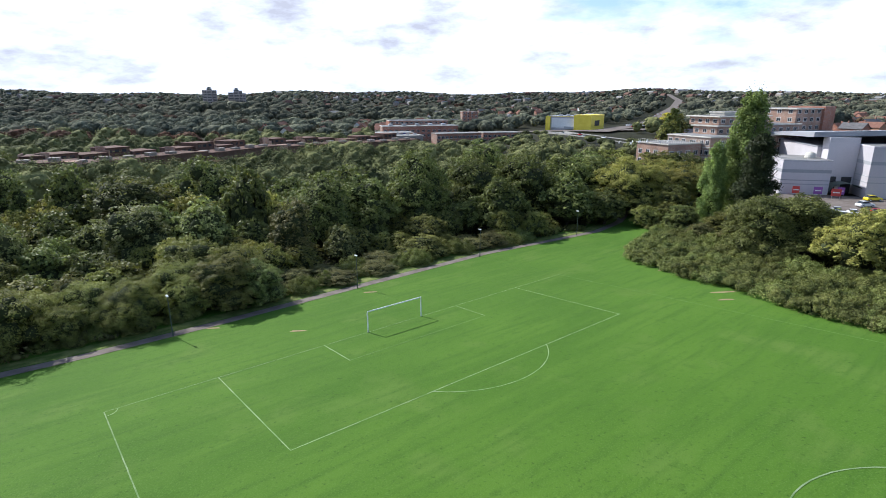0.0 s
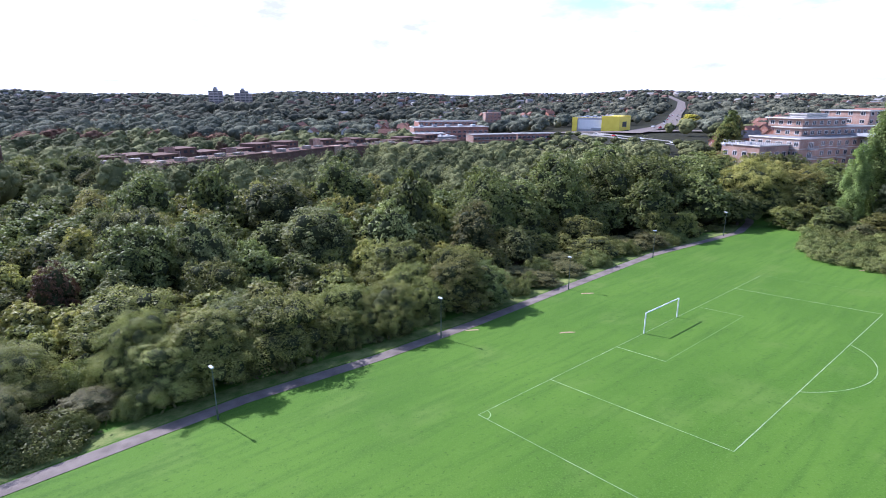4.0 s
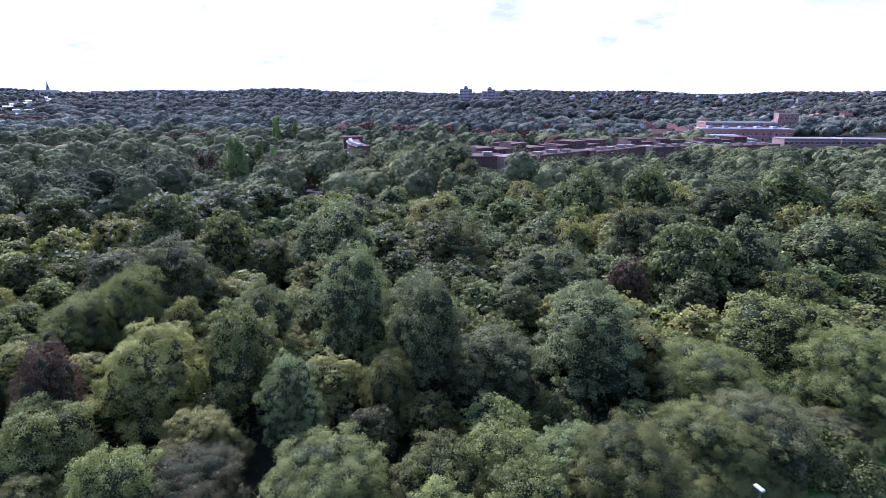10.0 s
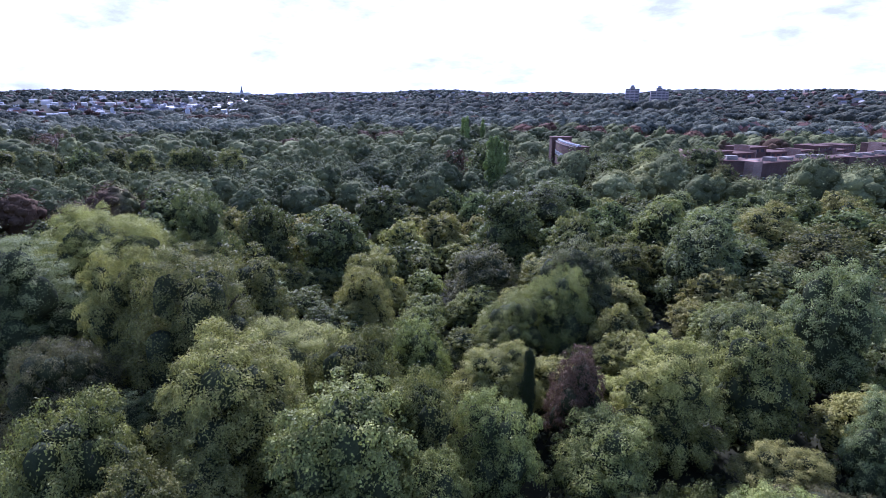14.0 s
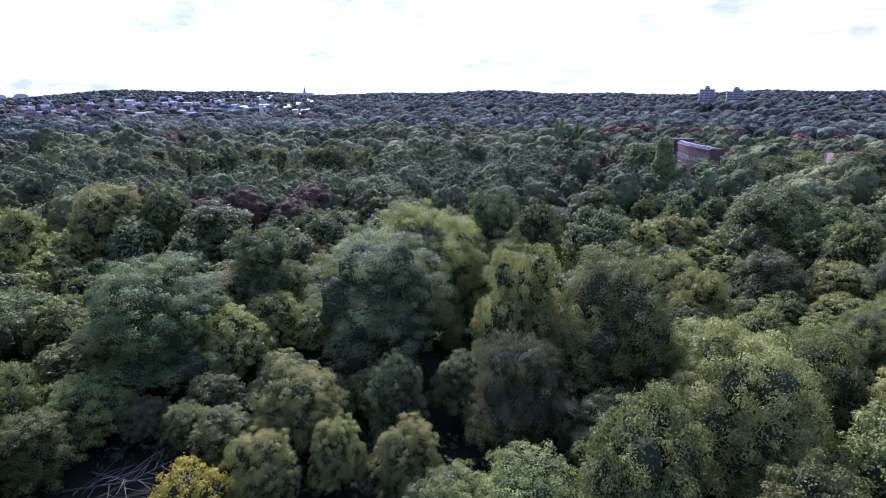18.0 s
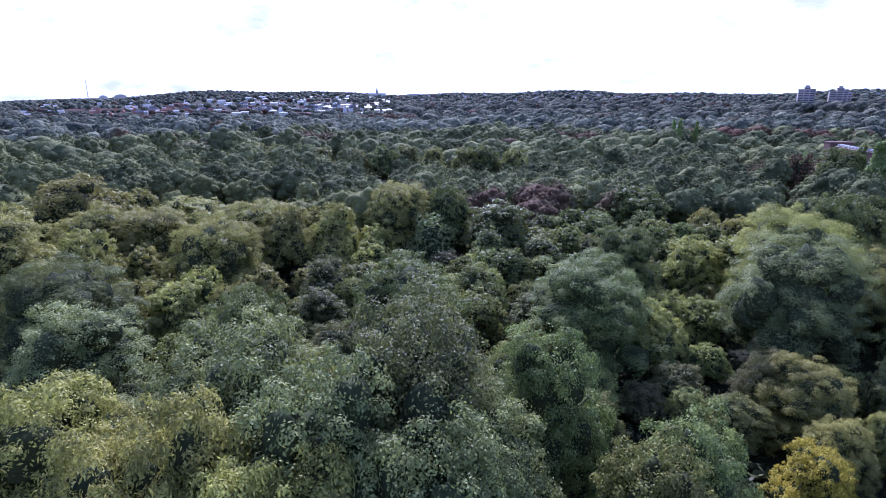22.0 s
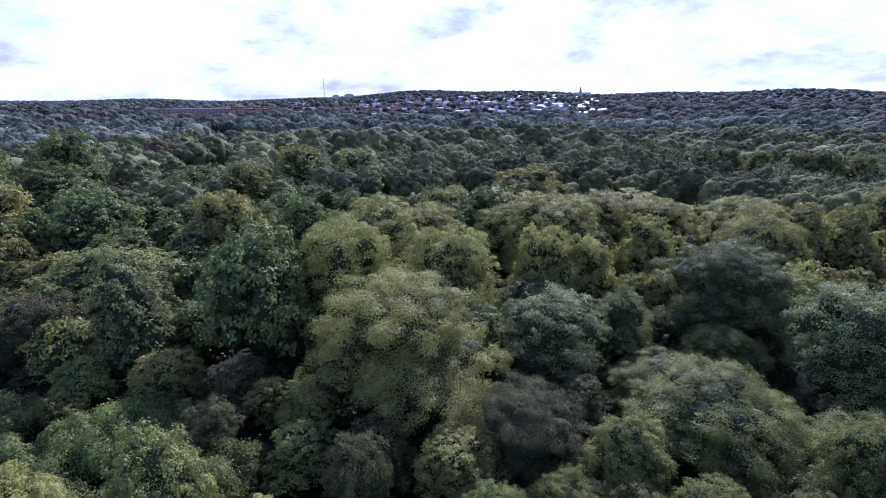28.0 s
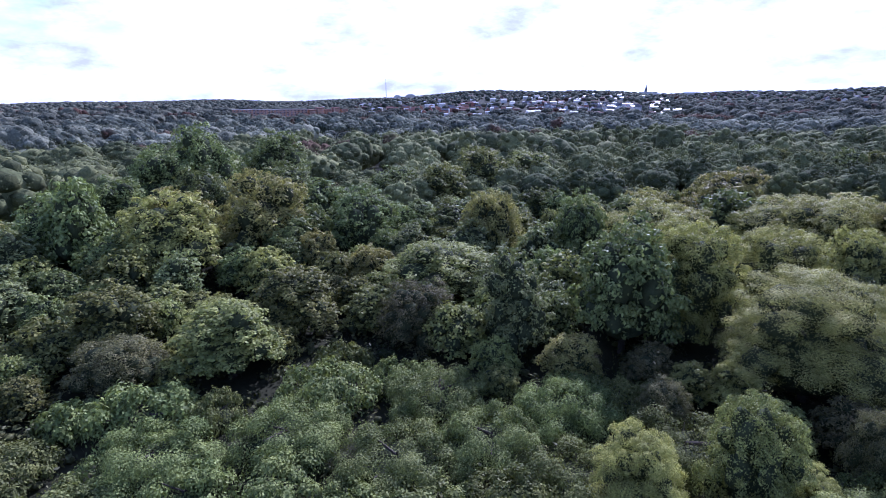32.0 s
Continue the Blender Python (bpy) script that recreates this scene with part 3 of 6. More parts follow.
def trunk_mesh(rng, name, R, H, shape):
    bm = bmesh.new()

    def limb(a, b, ra, rb, n=6):
        a, b = Vector(a), Vector(b)
        q = (b - a).to_track_quat("Z", "Y").to_matrix()
        rows = []
        for p, r in ((a, ra), (a.lerp(b, 0.5) + Vector((rng.normal(0, 0.12), rng.normal(0, 0.12), 0)), (ra + rb) / 2), (b, rb)):
            rows.append([bm.verts.new(p + q @ Vector((r * math.cos(6.2832 * i / n), r * math.sin(6.2832 * i / n), 0))) for i in range(n)])
        for lo, hi in zip(rows, rows[1:]):
            for i in range(n):
                bm.faces.new((lo[i], lo[(i + 1) % n], hi[(i + 1) % n], hi[i]))

    top = H * (0.85 if shape in ("column", "cone") else 0.55)
    w = 0.05 * R + 0.012 * H
    limb((0, 0, -0.4), (rng.normal(0, 0.15), rng.normal(0, 0.15), top), w, w * 0.35, 8)
    for i in range(5):
        a, z = rng.uniform(0, 6.28), top * rng.uniform(0.35, 0.9)
        limb((0, 0, z), (0.6 * R * math.cos(a), 0.6 * R * math.sin(a), min(H * 0.85, z + H * 0.25)), w * 0.45, w * 0.12, 5)
    me = bpy.data.meshes.new(name)
    bm.to_mesh(me)
    bm.free()
    me.materials.append(BARK)
    return me


def proto(kind, lod, variant, big=1.0):
    key = (kind, lod, variant, big)
    if key not in PROTO:
        shape, R, H, count, ll, lw, droop = KINDS[kind]
        R, H, count = R * big, H * big, int(count * big ** 1.4)
        rng = np.random.default_rng(sum(map(ord, kind)) * 7 + lod * 31 + variant + int(big * 10))
        c, r, inner = crown_clumps(rng, shape, R, H)
        share, grow = ((3.8, 0.51), (1.1, 1.0), (0.42, 1.65))[lod]
        count = int(count * share)
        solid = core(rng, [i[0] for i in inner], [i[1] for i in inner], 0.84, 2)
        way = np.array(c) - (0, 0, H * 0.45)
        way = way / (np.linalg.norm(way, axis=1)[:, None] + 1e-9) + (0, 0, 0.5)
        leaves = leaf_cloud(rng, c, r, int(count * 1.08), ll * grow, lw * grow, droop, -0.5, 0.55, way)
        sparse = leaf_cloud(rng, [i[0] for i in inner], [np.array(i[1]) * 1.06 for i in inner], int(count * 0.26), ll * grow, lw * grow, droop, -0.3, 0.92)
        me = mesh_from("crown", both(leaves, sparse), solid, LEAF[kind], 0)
        PROTO[key] = (me, trunk_mesh(rng, "trunk", R, H, shape))
    return PROTO[key]


PLANTED = []
FLIGHT = [(0, 0), (-60, 0), (-103, -12), (-137, -39), (-158, -68), (-173, -93), (-179, -112), (-184, -137)]     # the open line over the wood's edge


def detail(x, y, near, middle):
    """How finely a tree is leafed: full, half or coarse, by its distance from the open line."""
    d = min(math.hypot(x - max(min(ax, bx), min(max(ax, bx), x)), y - max(min(ay, by), min(max(ay, by), y))) for (ax, ay), (bx, by) in zip(FLIGHT, FLIGHT[1:]))
    return 0 if d < near else 1 if d < middle else 2


dice = random.Random(5)


def plant(kind, x, y, top, r, lod=0, label=""):
    """One tree or shrub of the kind, its highest leaves at top, its crown's radius r."""
    shape, R, H = KINDS[kind][:3]
    base = land(x, y)
    if shape == "dome" and kind != "birch":
        r = max(r, 0.27 * (top - base))
    elif shape == "bush":
        r = max(r, 0.36 * (top - base))
    big = 1.7 if shape in ("dome", "bush") and r / R > 1.3 else 1.0      # grown trees carry more leaves, not larger ones
    R, H = R * big, H * big
    crown, trunk = proto(kind, lod, dice.randrange(1 if shape in ("column", "cone") else 3 if lod < 2 else 2), big)
    ob = new(NAMES[kind])
    ob.matrix_basis = pose(x, y, base, 0, 0, dice.uniform(0, 360)) @ Matrix.Diagonal((r / R, r / R, max(1.0, top - base) / H, 1))
    new("trunk", trunk).parent = ob
    top_part = new("crown", crown)
    top_part.parent = ob
    if shape == "dome":     # a slender tree carries its crown high on the trunk
        a = min(1.0, 3.6 * r / max(1.0, top - base))
        top_part.matrix_basis = pose(0, 0, H * (1 - a)) @ Matrix.Diagonal((1, 1, a, 1))
    PLANTED.append((x, y, top, r))
    return tagged(ob, label or LABELS[kind], "shrub" if shape in ("bush", "mat") and kind != "broad_oak" else "tree", NAMES[kind].replace("_", " ") + "s of the wood")


# trees that stand out: kind, x, y, height of the top, crown radius
def grove(text):
    for row in text.strip().split("\n"):
        kind, *nums = row.split()
        x, y, top, r = map(float, nums)
        plant(kind, x, y, top, r, 1 if x > 30 and y < 150 else detail(x, y, 48, 84))


grove("""
oak -92.4 110.1 13.3 6.7
ash -63.8 108.9 13.3 8.2
oak -78.6 114.4 13.8 5.7
oak -37.2 99.6 15.0 5.3
oak -23.0 101.6 13.7 6.9
birch -25.4 88.7 11.1 4.3
ash -39.4 87.4 11.4 4.6
ash -64.9 75.2 11.8 5.0
ash -51.6 88.6 10.6 6.3
ash -75.9 79.9 11.9 5.5
maple -105.7 68.7 10.1 6.2
hawthorn -72.0 44.7 6.3 5.0
hawthorn -57.5 46.4 5.7 4.4
elder -68.9 38.5 5.5 4.0
hawthorn -73.1 34.5 5.3 4.0
elder -79.8 32.7 2.1 3.3
elder -62.7 43.7 1.8 3.0
hawthorn -37.7 77.3 6.8 5.6
hawthorn -28.8 73.7 7.0 4.1
""")
grove("""
hawthorn -65.4 55.7 7.4 6.0
hawthorn -48.6 53.6 7.0 5.0
ash -118.7 61.8 12.7 4.7
willow -114.3 86.5 9.7 6.2
oak -145.6 55.5 13.1 5.5
ash -127.8 40.5 12.2 4.8
ash -95.6 36.9 12.3 3.9
ash -104.8 40.4 13.2 4.0
ash -82.4 44.6 11.0 5.1
ash -111.3 34.4 10.9 3.2
ash -89.7 39.1 7.6 4.1
ash -101.5 25.7 8.6 1.4
hawthorn -95.6 21.2 5.9 4.0
ash -80.5 80.1 11.5 3.8
oak -72.8 72.1 11.0 6.0
ash -88.7 59.2 9.8 5.8
oak -148.8 81.2 11.5 7.5
maple -134.8 55.8 11.4 4.1
hawthorn -127.3 34.1 10.3 2.7
""")
grove("""
hawthorn -96.5 31.7 6.9 1.8
oak -173.1 57.9 10.6 5.2
hawthorn -128.0 56.7 7.1 4.5
willow -144.6 24.0 9.3 3.4
willow -114.1 24.2 9.0 4.2
hawthorn -130.3 30.0 7.9 4.1
hawthorn -121.7 12.3 8.1 3.1
hawthorn -115.9 16.7 6.6 3.5
hawthorn -106.1 14.8 6.7 2.9
hawthorn -126.4 10.0 9.2 2.6
cypress -122.2 17.7 8.6 0.9
hawthorn -122.3 6.4 6.8 1.9
willow -170.5 10.7 15.0 7.0
oak -168.9 21.0 15.8 4.2
oak -167.9 29.3 13.0 4.2
oak -161.6 35.4 11.8 5.4
maple -146.4 7.0 15.2 5.4
willow -136.0 2.7 12.2 5.0
willow -150.5 31.3 8.3 3.9
""")
grove("""
willow -154.5 5.1 14.1 4.0
ash -119.0 56.1 11.4 4.3
elder -142.2 43.6 7.4 5.0
copper -119.4 20.0 8.9 2.3
hawthorn -138.9 -5.3 10.2 2.5
maple -130.8 -5.7 10.2 2.4
maple -127.0 3.8 11.4 4.3
hawthorn -133.0 11.1 10.2 2.2
willow -126.3 20.1 7.1 3.6
oak -184.9 -1.5 12.3 4.7
ash -167.2 -0.1 15.1 6.7
willow -163.2 15.1 10.4 5.6
maple -150.3 13.9 13.1 4.6
oak -147.6 68.7 12.6 7.6
elder -149.9 -2.0 9.4 4.0
willow -225.8 -4.5 13.0 6.2
oak -220.7 2.3 13.6 4.1
oak -211.7 5.8 10.5 6.1
ash -157.3 -7.4 8.0 1.9
""")
grove("""
elder -165.6 -11.9 6.0 2.8
golden -159.1 -22.6 5.6 2.5
willow -159.0 -18.2 5.4 2.4
ash -143.5 -0.2 6.3 3.0
willow -157.0 -13.5 5.0 2.0
willow -152.5 -11.3 5.5 2.5
hawthorn -133.9 19.3 7.5 1.9
maple -131.7 -2.1 7.9 2.9
willow -228.9 -33.3 12.1 5.7
oak -180.7 -15.5 12.3 6.7
oak -193.2 -28.5 12.7 5.7
ash -174.4 -43.2 17.7 3.9
ash -169.7 -42.6 13.8 1.5
ash -168.5 -46.2 14.0 1.9
oak -162.8 -34.0 12.0 1.3
maple -163.3 -37.3 11.4 1.4
willow -229.5 -23.7 11.2 5.0
oak -203.2 35.4 11.0 5.9
willow -226.5 -16.9 11.0 4.6
""")
grove("""
willow -274.6 -43.4 13.2 8.2
ash -202.7 -54.9 11.5 5.2
oak -215.3 -54.0 12.6 7.0
ash -172.3 -50.5 16.6 2.3
ash -168.1 -47.7 14.8 1.0
willow -250.8 -59.1 11.8 7.7
ash -177.5 -50.4 16.9 2.3
willow -174.6 -56.7 15.7 2.2
willow -184.2 -58.9 13.6 5.2
hawthorn -202.4 -71.2 6.8 5.9
willow -169.9 -53.3 14.4 3.3
ash -171.8 -45.3 17.3 2.2
oak -192.9 -45.0 13.1 4.2
willow -230.3 -68.1 11.7 4.3
willow -229.5 -62.8 10.0 4.5
willow -256.0 -73.4 9.8 6.3
hawthorn -194.2 -66.7 6.3 3.2
ash -181.9 -51.5 15.0 2.5
willow -217.7 -90.8 12.1 8.0
""")
grove("""
oak -232.0 -101.0 15.6 5.8
willow -231.9 -92.2 13.7 5.8
willow -231.0 -80.4 12.2 6.0
ash -216.7 -76.4 10.0 5.3
ash -216.7 -67.7 8.2 2.7
maple -201.3 -80.1 5.8 2.8
elder -206.5 -85.1 7.1 4.1
hawthorn -208.9 -69.7 4.5 4.7
ash -193.2 -56.0 7.9 3.9
hawthorn -201.6 -67.6 4.9 4.0
hawthorn -194.2 -62.5 4.6 6.1
willow -243.2 -58.5 12.5 7.9
willow -233.7 -48.8 10.6 4.4
willow -225.4 -35.9 12.4 5.9
willow -267.9 -101.4 12.4 5.8
oak -255.9 -92.6 14.1 4.4
maple -322.1 -82.5 15.0 8.2
ash -212.5 -26.6 7.2 3.3
elder -206.6 -97.5 5.6 1.5
""")
grove("""
willow -282.1 -138.2 15.8 8.2
oak -277.9 -122.2 13.0 6.6
maple -249.1 -135.8 7.6 5.1
elder -241.8 -122.3 6.8 4.8
ash -235.3 -112.9 12.1 4.1
maple -207.1 -108.7 9.4 3.1
willow -208.9 -116.3 7.0 3.3
willow -266.0 -103.1 12.8 5.2
maple -240.6 -142.9 7.2 5.0
maple -248.6 -155.7 8.1 4.9
willow -274.1 -153.7 14.0 8.2
elder -241.0 -153.5 4.5 4.6
elder -218.6 -106.4 3.4 2.5
oak -280.7 -166.7 15.8 5.2
oak -322.5 -151.2 22.1 8.2
oak -51.1 96.9 8.9 4.6
ash -54.4 92.8 9.1 5.4
oak -16.6 110.9 11.7 8.1
hawthorn -27.2 80.3 5.4 3.9
""")
grove("""
oak 9.3 136.3 16.9 8.2
oak 28.1 118.8 10.4 6.4
willow 43.6 127.3 13.6 8.2
""")
grove("""
oak -52.0 121.0 14.7 8.0
hawthorn -3.7 94.2 3.0 4.7
hawthorn 19.1 112.2 3.3 5.0
hawthorn -3.4 104.1 4.6 5.0
maple -108.9 28.9 10.5 3.5
hawthorn -61.1 68.6 6.5 5.0
elder -103.5 17.0 5.5 3.7
maple -127.7 74.7 11.2 4.7
copper -80.0 65.1 7.7 2.4
poplar -180.0 108.7 16.4 2.6
willow -138.8 10.3 9.2 5.6
poplar -186.6 126.6 14.1 2.6
oak -171.9 -34.1 13.2 4.2
hawthorn -180.4 -27.6 6.5 3.0
willow -162.5 -12.7 6.8 3.6
willow -181.9 -54.5 11.7 4.4
willow -252.9 -82.8 12.4 7.5
maple -252.0 -116.0 8.9 7.5
willow -260.8 -27.3 9.1 7.5
""")
grove("""
willow -281.7 -153.1 13.6 7.5
oak -258.2 -60.3 12.0 6.4
oak -317.2 -108.6 11.2 8.0
maple -249.2 -143.6 3.8 5.5
hawthorn 43.2 112.8 4.6 3.4
willow -187.4 -62.2 7.0 4.0
golden 226.0 556.0 12.0 10.0
golden 236.0 566.0 11.0 9.0
golden 232.0 548.0 8.0 8.0
maple 106.0 258.0 17.0 6.0
maple 110.0 262.0 20.0 5.5
poplar 107.0 258.0 22.0 5.0
poplar -179.3 110.4 16.5 2.8
poplar -320.0 308.0 14.0 2.6
poplar -327.0 314.0 13.0 2.4
poplar -313.0 318.0 12.0 2.4
poplar -208.0 160.0 9.0 2.2
copper -447.0 97.0 9.5 8.0
copper -455.0 108.0 9.0 7.0
""")
grove("""
copper -439.0 110.0 8.5 7.0
copper -435.0 92.0 7.5 6.0
copper -198.5 118.0 11.6 4.2
copper -186.0 176.0 5.0 4.0
maple -383.0 40.0 8.5 7.0
maple -372.0 44.0 8.5 6.5
maple -362.0 40.0 7.5 6.0
oak -356.0 50.0 9.0 7.0
maple -346.0 50.0 8.5 6.5
maple -340.0 62.0 8.0 6.0
oak -332.0 70.0 9.0 6.5
maple -328.0 80.0 8.5 6.0
maple -318.0 85.0 8.0 6.0
maple -310.0 96.0 8.0 6.0
oak -302.0 100.0 9.0 6.5
maple -294.0 106.0 8.0 6.0
maple -352.0 30.0 7.5 6.0
maple -366.0 20.0 7.5 6.5
oak -5.7 116.5 16.4 8.0
oak 7.0 121.0 15.4 7.0
""")
grove("""
oak 19.0 126.0 15.4 7.5
oak 12.0 112.0 11.5 5.5
oak 30.0 127.0 12.8 6.0
willow 50.0 131.0 12.6 7.0
willow 58.0 130.0 12.0 6.0
maple 70.0 140.0 12.0 6.0
oak 66.0 148.0 12.5 6.0
maple 60.0 152.0 12.5 6.5
oak 40.0 150.0 13.0 7.0
maple 50.0 158.0 12.5 6.5
willow 57.0 138.0 11.5 6.0
oak 52.0 120.0 8.0 4.0
willow -238.0 -24.0 10.5 6.5
willow -243.0 -38.0 10.5 6.5
willow -252.0 -44.0 11.0 7.0
maple -312.0 -96.0 12.0 7.0
maple -326.0 -66.0 13.0 7.5
oak -312.0 -135.0 14.0 8.0
oak -332.0 -136.0 20.0 9.0
""")
grove("""
oak -318.0 -160.0 18.0 8.0
oak -305.0 -150.0 14.0 7.0
oak -300.0 -128.0 11.0 6.5
oak -296.0 -165.0 14.0 7.5
oak -285.0 -172.0 13.0 7.0
hawthorn -211.0 -60.0 5.0 4.0
willow -135.0 47.0 6.5 4.0
bramble -214.0 -108.0 2.4 5.0
bramble -222.0 -114.0 2.6 5.0
bramble -228.0 -124.0 2.4 5.0
bramble -220.0 -122.0 2.2 4.5
bramble -232.0 -134.0 2.6 5.0
bramble -226.0 -138.0 2.2 5.0
bramble -233.0 -150.0 2.6 5.0
bramble -213.0 -118.0 2.2 5.0
bramble -220.0 -130.0 2.0 5.0
bramble -226.0 -148.0 2.2 5.0
poplar 62.5 113.0 28.2 4.8
""")
grove("""
poplar 65.5 116.0 28.0 4.2
poplar 56.0 111.0 18.2 3.2
cypress 60.5 104.0 19.6 5.4
oak 38.0 137.0 12.5 6.0
willow 46.0 138.0 12.4 6.5
oak 30.0 138.0 13.0 6.5
oak 55.0 128.0 9.0 5.0
oak 63.0 126.0 10.0 5.0
oak 66.0 134.0 10.5 5.5
maple 58.0 146.0 11.0 6.0
oak 48.0 148.0 11.5 6.0
oak 70.0 122.0 9.0 4.5
oak 20.0 138.0 13.0 6.5
oak -6.0 129.0 13.0 6.5
oak -20.0 124.0 12.5 6.0
oak 36.0 118.0 7.5 4.5
oak 74.0 142.0 9.5 5.0
hawthorn 49.0 115.0 5.0 3.4
hawthorn 54.0 118.0 5.5 3.4
""")
grove("""
broad_oak 52.0 81.5 12.4 8.2
oak 62.0 86.0 10.0 5.0
oak 69.0 72.0 9.5 5.5
willow 56.0 70.0 12.6 5.2
willow 60.5 62.0 12.2 5.4
maple 72.0 60.0 10.5 6.0
hawthorn 46.5 106.0 4.2 2.4
oak 47.0 104.0 6.5 3.5
maple 52.0 97.0 6.5 3.6
elder 50.0 90.0 5.6 3.0
elder 47.0 96.0 4.6 2.6
hawthorn 56.0 90.0 6.5 4.0
hawthorn 74.0 86.0 6.0 4.0
oak 78.0 94.0 7.0 4.5
""")


# tall trees before the brick estate
for tree in (("oak", -171.5, 154.0, 10.4, 7.0),
             ("oak", -161.7, 142.5, 8.8, 6.0),
             ("oak", -161.9, 155.6, 9.7, 6.5),
             ("maple", -157.0, 164.6, 10.7, 7.5),
             ("oak", -148.3, 149.7, 8.6, 6.0),
             ("oak", -148.5, 170.6, 10.0, 7.0),
             ("oak", -140.3, 169.7, 12.5, 7.5),
             ("maple", -134.0, 162.1, 7.1, 5.5),
             ("oak", -111.4, 167.1, 3.8, 6.0),
             ("oak", -98.2, 177.0, 4.6, 6.0)):
    plant(*tree, 1)
plant("oak", -190.7, 123.4, 13.9, 6.5, 1)
STANDING = list(PLANTED)
NEAR_TREES = {}
for tree in PLANTED:
    NEAR_TREES.setdefault((int(tree[0] // 10), int(tree[1] // 10)), []).append(tree)


def canopy(x, y):
    """Height of the leaves' top between the trees that stand out."""
    a = b = 1e-9
    for px, py, top, r in STANDING:
        d = (px - x) ** 2 + (py - y) ** 2 + 16
        a, b = a + top / d ** 2, b + 1 / d ** 2
    return a / b


def crowded(x, y, own):
    i, j = int(x // 10), int(y // 10)
    for di in (-1, 0, 1):
        for dj in (-1, 0, 1):
            for px, py, top, r in NEAR_TREES.get((i + di, j + dj), ()):
                if (px - x) ** 2 + (py - y) ** 2 < (0.8 * r + own) ** 2:
                    return True
    return False


def tan_wood(x, y):
    """The stand of tan willows in the middle of the wood."""
    return ((x + 252) / 42) ** 2 + ((y + 36) / 40) ** 2 < 1


def in_fill(x, y, off):
    """Where trees stand singly; past it the wood is one mass."""
    return off < (104 if y > -10 else 142)


def fill_wood():
    """The trees between: as high as their neighbours, low along the path."""
    d = random.Random(11)
    step = 5.0
    for i in range(-70, 16):
        for j in range(-46, 40):
            x, y = i * step + (j % 2) * step / 2 + d.uniform(-1.8, 1.8), j * step * 0.87 + d.uniform(-1.8, 1.8)
            off = beside(WAY, x, y)
            if off < 4.6 or (x + 168) ** 2 + (y + 24) ** 2 < 30 or not in_fill(x, y, off) or y < -190 or x > 36 or y > 134:
                continue
            if d.random() < 0.03 or crowded(x, y, 1.3):
                continue
            base = land(x, y)
            top = canopy(x, y) * d.uniform(0.34, 0.7)
            if off < 10:
                top = min(top, base + d.uniform(2.6, 5.5))
            h = max(2.0, top - base)
            v = noise.noise((x * 0.03, y * 0.03, 3)) + d.uniform(-0.4, 0.4)
            if tan_wood(x, y):
                v = 0.4 if d.random() < 0.75 else v
            if h < 3.4:
                kind, r = "bramble", d.uniform(3.0, 4.2)
            elif h < 6.5:
                kind, r = ("hawthorn" if v < 0.05 else "elder" if v < 0.10 else "maple" if v < 0.3 else "willow"), h * d.uniform(0.5, 0.62)
            else:
                kind, r = ("oak" if v < -0.12 else "ash" if v < 0.12 else "maple" if v < 0.28 else "willow"), min(6.2, h * d.uniform(0.36, 0.5))
            tree = plant(kind, x, y, base + h, r, detail(x, y, 25, 52))
            NEAR_TREES.setdefault((int(x // 10), int(y // 10)), []).append((x, y, base + h, r))


def hedge_side():
    """Brambles and shrubs on the far side of the field."""
    d = random.Random(23)
    for i in range(26):
        for j in range(9):
            k = i / 25 * (len(HEDGE) - 2)
            n = int(k)
            (ax, ay), (bx, by) = HEDGE[n], HEDGE[n + 1]
            x, y = ax + (bx - ax) * (k - n), ay + (by - ay) * (k - n)
            s = math.hypot(bx - ax, by - ay)
            off = 2.2 + j * 3.4 + d.uniform(-0.6, 0.6)
            x, y = x + (by - ay) / s * off + d.uniform(-0.8, 0.8), y - (bx - ax) / s * off + d.uniform(-0.8, 0.8)
            if y < 20 or beside(HEDGE, x, y) > -1.5 or (j > 4 and crowded(x, y, 1.2)):
                continue
            plant("bramble" if j < 5 or d.random() < 0.5 else "hawthorn", x, y, land(x, y) + d.uniform(1.5, 2.3) + 0.12 * j, d.uniform(2.6, 3.4), 1)


def path_hedge():
    """Thicket along the path: head-high shrubs first, low brambles where the path bends away."""
    d = random.Random(31)
    for (ax, ay), (bx, by) in zip(WAY[3:12], WAY[4:13]):
        n = max(1, round(math.hypot(bx - ax, by - ay) / 3.8))
        for i in range(n):
            for row in (0, 1):
                k = (i + d.uniform(0.2, 0.8)) / n
                x, y = ax + (bx - ax) * k, ay + (by - ay) * k
                s = math.hypot(bx - ax, by - ay)
                off = (5.9 if y < 66 else 4.4) + row * 4.0 + d.uniform(-0.5, 0.5)
                x, y = x - (by - ay) / s * off, y + (bx - ax) / s * off
                if crowded(x, y, 0.4):
                    continue
                low = 70 < y < 106
                if not low and d.random() < (0.55 if x < -78 else 0.06):
                    continue
                h = d.uniform(1.8, 2.8) if low else d.choice((d.uniform(4.0, 5.2), d.uniform(5.2, 6.2), d.uniform(5.8, 7.4)))
                kind = ("bramble" if d.random() < 0.6 else "elder") if low else d.choice(("hawthorn", "hawthorn", "hawthorn", "maple", "oak"))
                h *= 1.0 if low or x < -78 else 1.12
                r = d.uniform(2.6, 3.4) if low else h * d.uniform(0.48, 0.66)
                plant(kind, x, y, land(x, y) + h, r)
                NEAR_TREES.setdefault((int(x // 10), int(y // 10)), []).append((x, y, h, r))


